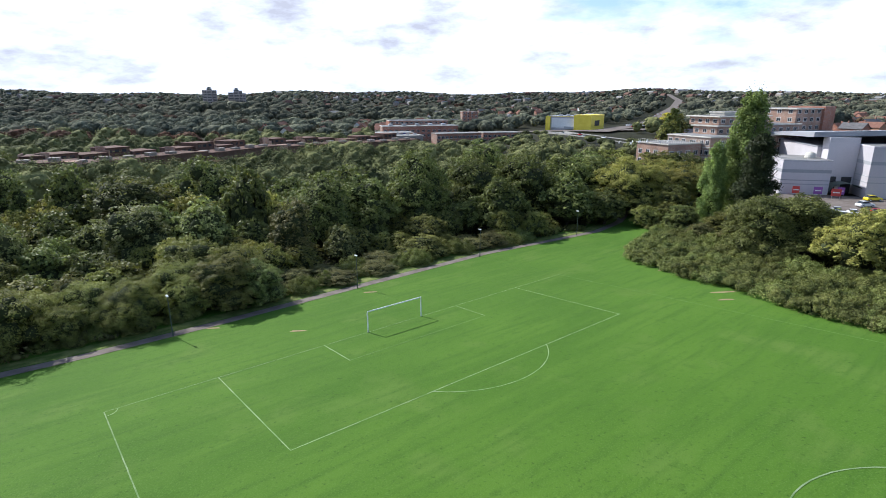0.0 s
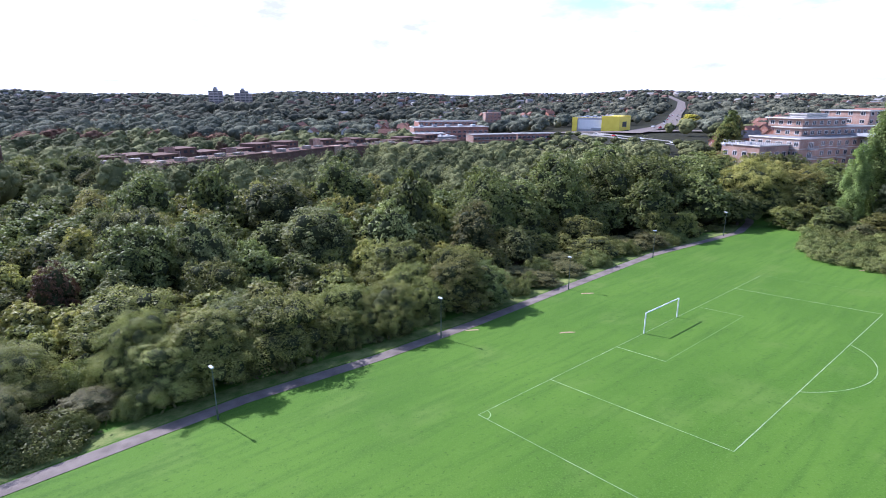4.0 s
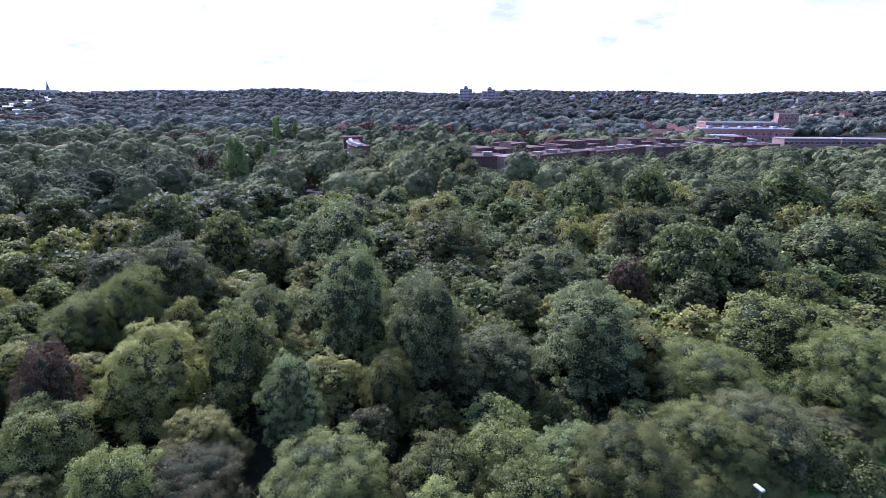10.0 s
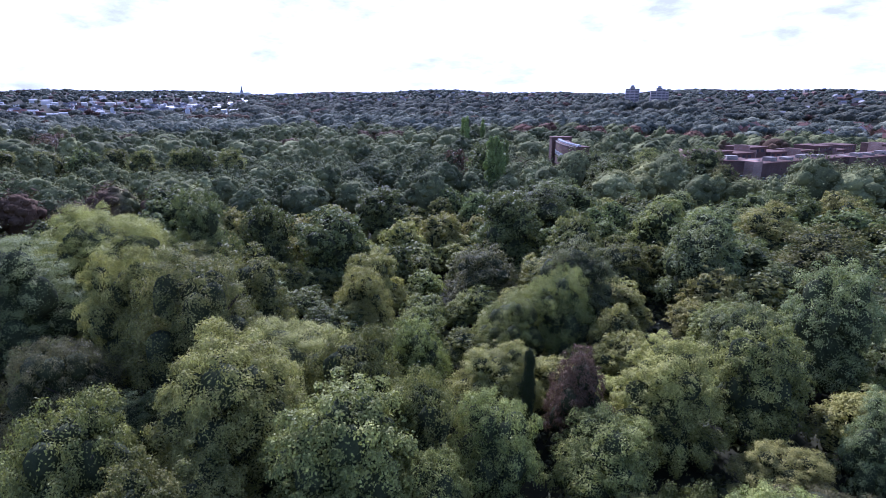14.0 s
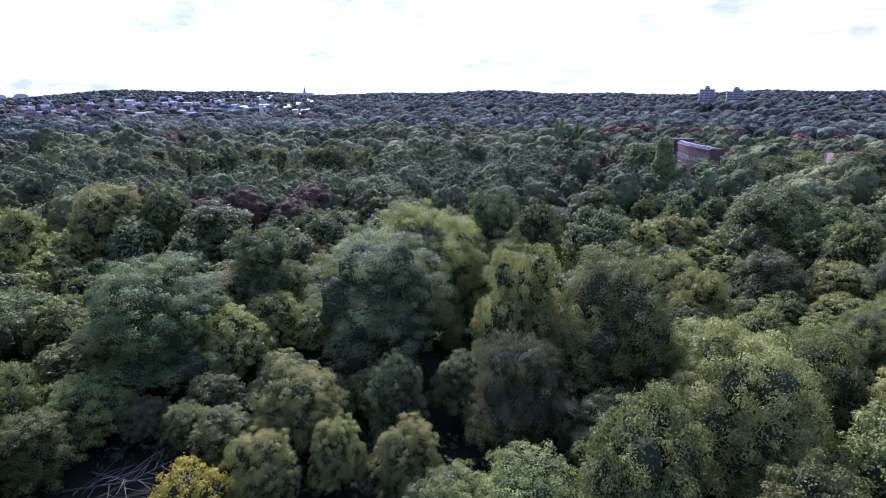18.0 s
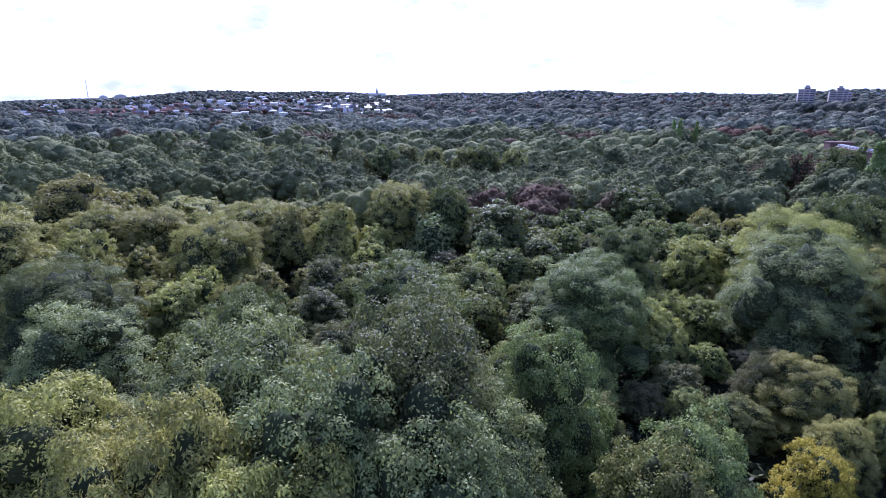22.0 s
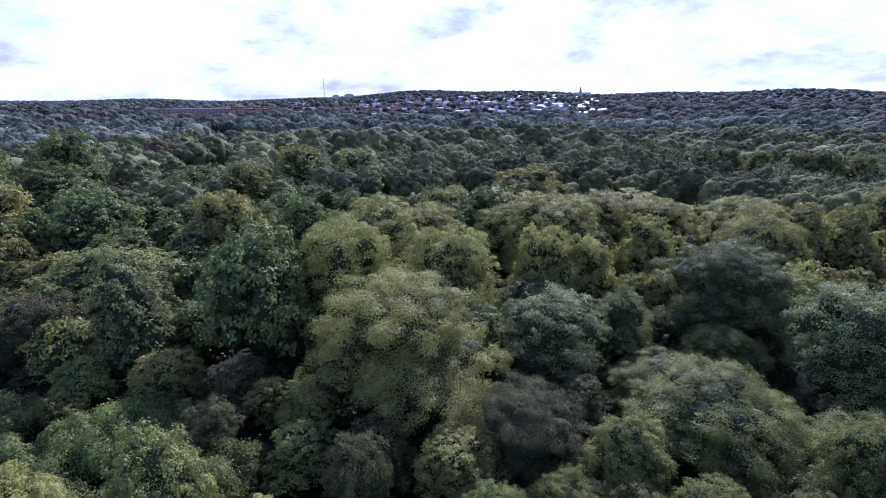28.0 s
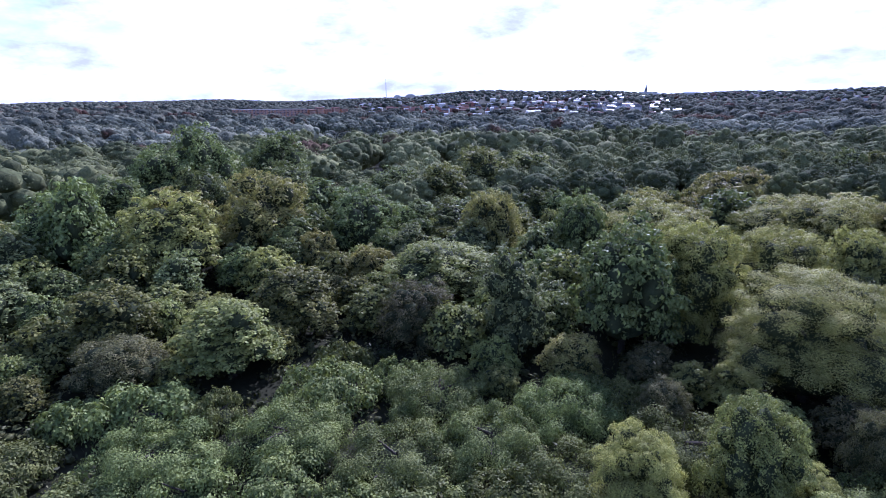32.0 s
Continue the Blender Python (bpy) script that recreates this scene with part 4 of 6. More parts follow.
def hedge_foot():
    """Low brambles at the foot of the thicket, close to the path."""
    d = random.Random(57)
    for (ax, ay), (bx, by) in zip(WAY[4:13], WAY[5:14]):
        s = math.hypot(bx - ax, by - ay)
        n = max(1, round(s / 3.4))
        for i in range(n):
            k = (i + d.uniform(0.1, 0.9)) / n
            off = d.uniform(4.6, 5.8)
            x, y = ax + (bx - ax) * k - (by - ay) / s * off, ay + (by - ay) * k + (bx - ax) / s * off
            plant("bramble" if d.random() < 0.7 else "hawthorn", x, y, land(x, y) + d.uniform(1.0, 2.2), d.uniform(1.6, 2.3))


path_hedge()
hedge_foot()
fill_wood()
hedge_side()


def undergrowth():
    """Nettles and low brambles on the woodland floor, too many to count."""
    rng, d, c, r = np.random.default_rng(2), random.Random(2), [], []
    for i in range(19000):
        x, y = d.uniform(-335, 45), d.uniform(-200, 132)
        off = beside(WAY, x, y)
        if (x + 168) ** 2 + (y + 24) ** 2 > 9 and 3.6 < off < (66 if x > -215 else 150):
            s = d.uniform(0.7, 1.5)
            c.append((x, y, land(x, y) + s * 0.25))
            r.append((s * 1.3, s * 1.3, s * 0.9))
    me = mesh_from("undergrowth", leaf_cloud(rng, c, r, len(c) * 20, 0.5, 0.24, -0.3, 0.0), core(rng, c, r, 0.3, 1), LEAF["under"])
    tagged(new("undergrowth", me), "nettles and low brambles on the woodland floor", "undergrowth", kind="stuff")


undergrowth()



# ---- the pitch ----
CORNER, ALONG, INTO = Vector((-28.5, 40.1)), Vector((0.777, 0.629)), Vector((0.629, -0.777))


def spot(u, n):
    """u metres along the goal line from the corner, n metres into the pitch."""
    p = CORNER + ALONG * u + INTO * n
    return p.x, p.y


def paint(name, points, width=0.09, label="worn white line on the grass", faint=False):
    bm, last = bmesh.new(), None
    dense = []
    for (a, b), (c, d) in zip(points, points[1:]):
        k = max(1, int(math.hypot(c - a, d - b) / 0.7))
        dense += [(a + (c - a) * i / k, b + (d - b) * i / k) for i in range(k)]
    dense.append(points[-1])
    for i, (u, n) in enumerate(dense):
        (a, b), (c, d) = dense[max(0, i - 1)], dense[min(len(dense) - 1, i + 1)]
        s = math.hypot(c - a, d - b)
        row = []
        for side in (-1, 1):
            w = side * width / 2 * (1 + 0.5 * noise.noise((u * 0.9, n * 0.9, side)))
            x, y = spot(u - (d - b) / s * w, n + (c - a) / s * w)
            row.append(bm.verts.new((x, y, land(x, y) + 0.02)))
        if last:
            bm.faces.new((last[0], row[0], row[1], last[1]))
        last = row
    return part(name, bm, FAINT_PAINT if faint else LINE_PAINT, MARKINGS, label)


MARKINGS = tagged(new("pitch_markings"), "worn white football pitch lines on the grass", "pitch lines", kind="structure")
HALF = 29.5
paint("goal_line", [(0, 0), (59, 0)], 0.065)
paint("touch_line", [(0, 0), (0, 50.5)])
paint("touch_line", [(59, 0), (59, 50.5)], 0.09, "nearly worn off touch line", True)
paint("halfway_line", [(0, 50.5), (59, 50.5)])
for sign in (-1, 1):
    paint("penalty_area_line", [(HALF + sign * 20.16, 0), (HALF + sign * 20.16, 16.5)])
    paint("goal_area_line", [(HALF + sign * 9.16, 0), (HALF + sign * 9.16, 5.5)], 0.09)
paint("penalty_area_line", [(HALF - 20.16, 16.5), (HALF + 20.16, 16.5)])
paint("goal_area_line", [(HALF - 9.16, 5.5), (HALF + 9.16, 5.5)], 0.09, "nearly worn off goal area line", True)
paint("penalty_arc", [(HALF + 9.15 * math.cos(a), 11 + 9.15 * math.sin(a)) for a in [radians(37 + 106 * i / 24) for i in range(25)]])
paint("centre_circle", [(HALF + 9.15 * math.cos(a), 50.5 + 9.15 * math.sin(a)) for a in [radians(360 * i / 60) for i in range(61)]], 0.1)
paint("corner_arc", [(1.0 * math.cos(a), 1.0 * math.sin(a)) for a in [radians(90 * i / 6) for i in range(7)]], 0.08)


def tube(bm, a, b, r, n=10, r2=None):
    a, b = Vector(a), Vector(b)
    q = (b - a).to_track_quat("Z", "Y").to_matrix()
    r2 = r if r2 is None else r2
    rows = [[bm.verts.new(p + q @ Vector((s * math.cos(6.28319 * i / n), s * math.sin(6.28319 * i / n), 0))) for i in range(n)] for p, s in ((a, r), (b, r2))]
    for i in range(n):
        bm.faces.new((rows[0][i], rows[0][(i + 1) % n], rows[1][(i + 1) % n], rows[1][i]))
    bm.faces.new(rows[1])
    bm.faces.new(rows[0][::-1])


def box(bm, x0, y0, z0, x1, y1, z1, bevel=0.0):
    made = bmesh.ops.create_cube(bm, size=1)["verts"]
    for v in made:
        v.co = ((x0 + x1) / 2 + v.co.x * (x1 - x0), (y0 + y1) / 2 + v.co.y * (y1 - y0), (z0 + z1) / 2 + v.co.z * (z1 - z0))
    if bevel:
        edges = {e for v in made for e in v.link_edges}
        bmesh.ops.bevel(bm, geom=list(edges), offset=bevel, segments=1, affect="EDGES")


def goal():
    ob = tagged(new("goal"), "white steel football goal without a net", "goal")
    left, right = spot(HALF - 3.72, 0), spot(HALF + 3.72, 0)
    tops = []
    for x, y in (left, right):
        z = land(x, y)
        bm = bmesh.new()
        tube(bm, (x, y, z - 0.2), (x, y, z + 2.44), 0.075)
        part("post", bm, WHITE_METAL, ob)
        tops.append(Vector((x, y, z + 2.47)))
    bm = bmesh.new()
    tube(bm, tops[0], tops[1], 0.075)
    part("crossbar", bm, WHITE_METAL, ob)


goal()
GREEN_STEEL = rough_paint("dark_green_steel", (0.05, 0.07, 0.055), (0.09, 0.11, 0.09), 2, 0.5, 0.0)
LAMP_TOP = rough_paint("pale_lamp_cover", (0.55, 0.56, 0.55), (0.74, 0.74, 0.72), 3, 0.35, 0.0)
LAMP_GLASS = rough_paint("lamp_glass", (0.30, 0.31, 0.30), (0.42, 0.43, 0.42), 3, 0.2, 0.0)


def street_lamp(x, y, turn, h=5.0):
    ob = tagged(new("street_lamp"), "slim dark green lamp post with a flat pale lantern", "lamp post", "lamp posts along the path")
    ob.matrix_basis = pose(x, y, land(x, y), 0, 0, turn)
    bm = bmesh.new()
    tube(bm, (0, 0, -0.2), (0, 0, 1.1), 0.085, 10, 0.08)
    part("base", bm, GREEN_STEEL, ob)
    bm = bmesh.new()
    tube(bm, (0, 0, 1.1), (0, 0, h - 0.1), 0.06, 10, 0.038)
    part("pole", bm, GREEN_STEEL, ob)
    bm = bmesh.new()
    box(bm, -0.19, -0.12, h - 0.1, 0.42, 0.12, h + 0.03, 0.03)
    lantern = part("lantern", bm, LAMP_TOP, ob, "flat pale grey lantern")
    bm = bmesh.new()
    box(bm, -0.05, -0.09, h - 0.135, 0.36, 0.09, h - 0.104)
    part("glass", bm, LAMP_GLASS, lantern)


for x, y, turn in ((-50.8, 41.5, 135), (-31.4, 57.9, 130), (-12.5, 74.8, 130), (6.5, 91.5, 135), (27.3, 107.2, 120), (-70.8, 26.7, 130)):
    street_lamp(x, y, turn)
for x, y, sx, sy in ((-16.9, 57.8, 0.9, 0.3), (-27.5, 60.1, 0.8, 0.25), (36.0, 65.0, 1.6, 0.35), (-10.5, 72.5, 0.9, 0.3), (33.0, 77.0, 1.2, 0.3), (34.5, 62.0, 0.9, 0.35)):
    bm = bmesh.new()
    ring = [bm.verts.new((x + sx * (1 + 0.3 * math.sin(a * 3 + x)) * math.cos(a), y + sy * (1 + 0.3 * math.cos(a * 2)) * math.sin(a), 0)) for a in [i * 6.2832 / 14 for i in range(14)]]
    for v in ring:
        v.co.z = land(v.co.x, v.co.y) + 0.018
    bm.faces.new(ring)
    tagged(mesh_object("bare_patch", bm, DIRT), "bare worn earth patch in the grass", "bare earth", "bare patches of the field", "structure")

# ---- buildings ----
def brick_material(name, a, b, mortar, scale=1.0):
    m, nt, N, L, bsdf = material(name)
    tc, br, n1 = N("ShaderNodeTexCoord"), N("ShaderNodeTexBrick"), N("ShaderNodeTexNoise")
    mp = N("ShaderNodeMapping")
    mp.inputs["Rotation"].default_value = (radians(90), 0, 0)
    L(tc.outputs["Object"], mp.inputs[0])
    br.inputs["Scale"].default_value = 4.4 * scale
    br.inputs["Color1"].default_value, br.inputs["Color2"].default_value, br.inputs["Mortar"].default_value = (*a, 1), (*b, 1), (*mortar, 1)
    br.inputs["Mortar Size"].default_value = 0.03
    L(mp.outputs[0], br.inputs["Vector"])
    n1.inputs["Scale"].default_value, n1.inputs["Detail"].default_value = 0.25, 6.0
    L(tc.outputs["Object"], n1.inputs["Vector"])
    hsv, mr = N("ShaderNodeHueSaturation"), N("ShaderNodeMapRange")
    mr.inputs["From Min"].default_value, mr.inputs["From Max"].default_value = 0.3, 0.7
    mr.inputs["To Min"].default_value, mr.inputs["To Max"].default_value = 0.72, 1.2
    L(n1.outputs[0], mr.inputs["Value"])
    L(mr.outputs[0], hsv.inputs["Value"])
    L(br.outputs["Color"], hsv.inputs["Color"])
    L(hsv.outputs[0], bsdf.inputs["Base Color"])
    bsdf.inputs["Roughness"].default_value = 0.9
    bsdf.inputs["Specular IOR Level"].default_value = 0.12
    return m


TAN_BRICK = brick_material("tan_brick", (0.30, 0.175, 0.125), (0.38, 0.235, 0.175), (0.38, 0.33, 0.29))
BROWN_BRICK = brick_material("dark_brown_brick", (0.105, 0.058, 0.044), (0.150, 0.086, 0.066), (0.13, 0.10, 0.085))
RED_BRICK = brick_material("red_brick", (0.30, 0.115, 0.075), (0.38, 0.165, 0.11), (0.34, 0.28, 0.24))
ORANGE_BRICK = brick_material("orange_brick", (0.42, 0.19, 0.10), (0.50, 0.26, 0.15), (0.42, 0.34, 0.28))
STONE_BAND = rough_paint("pale_stone", (0.50, 0.47, 0.41), (0.62, 0.59, 0.53), 0.6, 0.85, 0.1)
WHITE_CLAD = rough_paint("white_cladding", (0.44, 0.42, 0.44), (0.54, 0.51, 0.53), 0.1, 0.55, 0.0, fine=2)
GREY_CLAD = rough_paint("grey_cladding", (0.30, 0.31, 0.33), (0.38, 0.39, 0.41), 0.1, 0.5, 0.0, fine=2)
STEEL_ROOF = rough_paint("pale_steel_roof", (0.30, 0.31, 0.34), (0.40, 0.41, 0.44), 0.12, 0.5, 0.0, fine=3)
FLAT_ROOF = rough_paint("felt_roof", (0.16, 0.16, 0.16), (0.27, 0.26, 0.25), 0.3, 0.9, 0.1)
BROWN_ROOF = rough_paint("brown_roof", (0.085, 0.046, 0.036), (0.165, 0.100, 0.078), 0.4, 0.9, 0.1)
TILE_ROOF = rough_paint("red_roof_tiles", (0.17, 0.085, 0.062), (0.27, 0.145, 0.11), 0.8, 0.9, 0.2)
GREY_ROOF = rough_paint("slate_roof", (0.10, 0.10, 0.105), (0.19, 0.18, 0.18), 0.8, 0.8, 0.2)
SLATE_SHEEN = rough_paint("smooth_slate_roof", (0.20, 0.20, 0.22), (0.30, 0.30, 0.32), 0.3, 0.42, 0.0)
YELLOW_CLAD = rough_paint("yellow_cladding", (0.78, 0.60, 0.05), (0.86, 0.68, 0.08), 0.2, 0.5, 0.0)
CONCRETE = rough_paint("concrete", (0.26, 0.25, 0.24), (0.38, 0.37, 0.35), 0.4, 0.9, 0.15)
RENDERED = rough_paint("white_render", (0.62, 0.60, 0.56), (0.76, 0.74, 0.70), 0.5, 0.85, 0.05)
FRAME_WHITE = rough_paint("white_window_frame", (0.66, 0.66, 0.65), (0.76, 0.76, 0.75), 3, 0.5, 0.0)
RED_PAINT = rough_paint("red_sign_paint", (0.42, 0.035, 0.03), (0.52, 0.06, 0.05), 2, 0.45, 0.0)
PURPLE_PAINT = rough_paint("purple_sign_paint", (0.19, 0.06, 0.28), (0.26, 0.09, 0.36), 2, 0.45, 0.0)
# Near-black: painted shade of the hall's open doors, and the store's dark sign
DARK = rough_paint("opening_shade_and_sign", (0.02, 0.02, 0.022), (0.045, 0.045, 0.05), 1, 0.6, 0.0)
RUBBER = rough_paint("tyre_rubber", (0.02, 0.02, 0.02), (0.04, 0.04, 0.04), 9, 0.85, 0.0)


def glass_material():
    m, nt, N, L, bsdf = material("window_glass")
    bsdf.inputs["Base Color"].default_value = (0.035, 0.042, 0.05, 1)
    bsdf.inputs["Roughness"].default_value, bsdf.inputs["Specular IOR Level"].default_value = 0.08, 0.6
    return m


GLASS = glass_material()


def window_mesh(w, h, bars):
    """A frame that stands out a little from the wall, with its cross bars; local y points out."""
    bm = bmesh.new()
    t = 0.09
    xs = [-w / 2, -w / 2 + t] + [-w / 2 + w * i / bars + o for i in range(1, bars) for o in (-0.04, 0.04)] + [w / 2 - t, w / 2]
    zs = [0, t, h - t, h]
    grid = [[bm.verts.new((x, 0.07, z)) for z in zs] for x in xs]
    faces = [bm.faces.new((grid[i][k], grid[i][k + 1], grid[i + 1][k + 1], grid[i + 1][k])) for i in range(len(xs) - 1) for k in range(3) if not (k == 1 and i % 2)]
    back = bmesh.ops.extrude_face_region(bm, geom=faces)
    bmesh.ops.translate(bm, vec=(0, -0.1, 0), verts=[v for v in back["geom"] if isinstance(v, bmesh.types.BMVert)])
    bmesh.ops.recalc_face_normals(bm, faces=bm.faces)
    frame_me = bpy.data.meshes.new("window")
    bm.to_mesh(frame_me)
    bm.free()
    frame_me.materials.append(FRAME_WHITE)
    bm = bmesh.new()
    box(bm, -w / 2 + t, -0.02, t, w / 2 - t, 0.03, h - t)
    pane_me = bpy.data.meshes.new("pane")
    bm.to_mesh(pane_me)
    bm.free()
    pane_me.materials.append(GLASS)
    return frame_me, pane_me


WINDOWS = {}


def window(parent, m, w, h, bars=2):
    key = (w, h, bars)
    if key not in WINDOWS:
        WINDOWS[key] = window_mesh(w, h, bars)
    ob = new("window", WINDOWS[key][0])
    ob.parent, ob.matrix_basis = parent, m
    pane = new("pane", WINDOWS[key][1])
    pane.parent = ob


def block(parent, x0, y0, x1, y1, z0, z1, wall, roof=None, band=None, parapet=0.35, name="wall"):
    """A storeyed box with a coping that stands out and a sunk flat roof."""
    bm = bmesh.new()
    box(bm, x0, y0, z0, x1, y1, z1)
    part(name, bm, wall, parent)
    bm = bmesh.new()
    o = parapet
    box(bm, x0 - o, y0 - o, z1 + 0.002, x1 + o, y1 + o, z1 + 0.34, 0.04)
    top = part("coping", bm, band or STONE_BAND, parent)
    bm = bmesh.new()
    box(bm, x0 + 0.3, y0 + 0.3, z1 + 0.344, x1 - 0.3, y1 - 0.3, z1 + 0.42)
    part("roof", bm, roof or FLAT_ROOF, parent)
    return top


def facade(parent, x0, y0, x1, y1, z0, storeys, rise, bays, w, h, bars=2, sill=0.9):
    """Rows of windows on the wall from (x0, y0) to (x1, y1), seen from its right-hand side."""
    dx, dy = x1 - x0, y1 - y0
    s = math.hypot(dx, dy)
    turn = math.degrees(math.atan2(-dy, -dx))
    for f in range(storeys):
        for b in range(bays):
            k = (b + 0.5) / bays
            m = pose(x0 + dx * k, y0 + dy * k, z0 + f * rise + sill, 0, 0, turn)
            window(parent, m, w, h, bars)


def balcony(parent, x, y, z, turn, w, d):
    bm = bmesh.new()
    box(bm, -w / 2, 0.0, 0, w / 2, d, 0.18)
    ob = part("balcony", bm, STONE_BAND, parent)
    ob.matrix_basis = pose(x, y, z, 0, 0, turn)
    bm = bmesh.new()
    for x0, y0, x1, y1 in ((-w / 2, d - 0.06, w / 2, d), (-w / 2, 0, -w / 2 + 0.06, d - 0.06), (w / 2 - 0.06, 0, w / 2, d - 0.06)):
        box(bm, x0, y0, 1.08, x1, y1, 1.15)
        n = max(2, int(max(x1 - x0, y1 - y0) / 0.35))
        for i in range(n + 1):
            px, py = x0 + (x1 - x0) * i / n, y0 + (y1 - y0) * i / n
            box(bm, px - 0.02, py - 0.02, 0.18, px + 0.02, py + 0.02, 1.08)
    rail = mesh_object("railing", bm, GREY_CLAD)
    rail.parent = ob


def place(name, label, category, x, y, z, turn, group=""):
    ob = tagged(new(name), label, category, group)
    ob.matrix_basis = pose(x, y, z, 0, 0, turn)
    return ob


def apartments():
    """Tan brick flats: a five-storey front, a set-back top and a lower terraced wing. Local x runs along the front, y goes back."""
    ob = place("apartment_building", "tan brick apartment building with stepped terraces and balconies", "building", 84.5, 173.6, -1.5, 22)
    block(ob, 0, 0, 66, 18, 0, 15.6, TAN_BRICK)
    for z in (6.3, 9.4, 12.5):
        bm = bmesh.new()
        box(bm, -0.08, -0.08, z, 66.08, 18.08, z + 0.22)
        part("string_course", bm, STONE_BAND, ob)
    facade(ob, 66, 0, 9.5, 0, 0.2, 5, 3.05, 14, 1.9, 1.5)
    facade(ob, 0, 0, 0, 4.5, 0.2, 5, 3.05, 2, 1.5, 1.5)
    facade(ob, 0, 9.5, 0, 18, 0.2, 5, 3.05, 3, 1.7, 1.5)
    for f in range(1, 5):
        balcony(ob, 5.5, 0, f * 3.05, 180, 3.6, 1.5)
        window(ob, pose(5.5, -0.005, f * 3.05 + 0.2, 0, 0, 180), 2.4, 2.2, 3)
        balcony(ob, 0, 7, f * 3.05, 90, 3.6, 1.5)
        window(ob, pose(-0.005, 7, f * 3.05 + 0.2, 0, 0, 90), 2.4, 2.2, 3)
        for k in (20.5, 36.5):
            balcony(ob, k, 0, f * 3.05, 180, 3.4, 1.4)
    # set-back upper storeys with overhanging cornices
    block(ob, 9, 6, 48, 16, 16.05, 18.6, TAN_BRICK, None, None, 0.7)
    facade(ob, 48, 6, 9, 6, 15.6, 1, 3, 11, 1.8, 1.3)
    facade(ob, 9, 6, 9, 16, 15.6, 1, 3, 3, 1.6, 1.3)
    block(ob, 11, 7.5, 34, 20, 19.0, 21.6, TAN_BRICK, None, None, 0.9)
    facade(ob, 34, 7.5, 11, 7.5, 18.7, 1, 3, 6, 1.8, 1.3)
    facade(ob, 11, 7.5, 11, 20, 18.7, 1, 3, 4, 1.6, 1.3)
    block(ob, 16, 10, 27, 16, 22.03, 22.9, STONE_BAND)
    block(ob, 54, 12, 68, 30, 0, 23.6, TAN_BRICK, None, None, 0.5)
    facade(ob, 68, 12, 54, 12, 15.4, 3, 2.9, 4, 1.7, 1.4)
    facade(ob, 54, 12, 54, 30, 15.4, 3, 2.9, 4, 1.7, 1.4)
    bm = bmesh.new()
    box(bm, 68.004, 11.0, 0, 74, 26, 24.6)
    part("stair_tower", bm, RED_BRICK, ob, "red brick stair tower")
    # lower wing with roof terraces
    block(ob, -14, 3, -0.4, 17, 0, 13.6, TAN_BRICK)
    facade(ob, -0.9, 3, -14, 3, 0.2, 4, 3.05, 4, 1.9, 1.5)
    facade(ob, -14, 3, -14, 17, 0.2, 4, 3.05, 4, 1.7, 1.5)
    for f in range(1, 4):
        balcony(ob, -10, 3, f * 3.05, 180, 4, 1.6)
    bm = bmesh.new()
    for x0, y0, x1, y1 in ((-13.8, 3.2, -0.6, 3.28), (-13.8, 3.3, -13.72, 16.8)):
        n = 14
        box(bm, x0, y0, 14.95, x1, y1, 15.02)
        for i in range(n + 1):
            px, py = x0 + (x1 - x0) * i / n, y0 + (y1 - y0) * i / n
            box(bm, px - 0.03, py - 0.03, 13.95, px + 0.03, py + 0.03, 14.95)
    part("terrace_railing", bm, STONE_BAND, ob)


apartments()


def terrace_chair(x, y, z, turn):
    ob = tagged(new("garden_chair"), "white garden chair on a roof terrace", "chair", "chairs on the roof terrace")
    ob.matrix_basis = pose(x, y, z, 0, 0, turn)
    for name, b in (("seat", (-0.25, -0.25, 0.4, 0.25, 0.25, 0.46)), ("backrest", (-0.25, 0.2, 0.464, 0.25, 0.26, 0.95))):
        bm = bmesh.new()
        box(bm, *b, 0.015)
        part(name, bm, FRAME_WHITE, ob)
    for sx in (-0.21, 0.21):
        for sy in (-0.21, 0.21):
            bm = bmesh.new()
            tube(bm, (sx, sy, 0), (sx, sy, 0.4), 0.025, 6)
            part("leg", bm, FRAME_WHITE, ob)


for i in range(9):
    lx, ly = -20 + (i % 5) * 3.8, 5 + (i // 5) * 4 + 0.7 * (i % 3)
    w = pose(78, 171, -1.5, 0, 0, 22) @ Vector((lx, ly, 14.03))
    terrace_chair(w.x, w.y, w.z, i * 47)


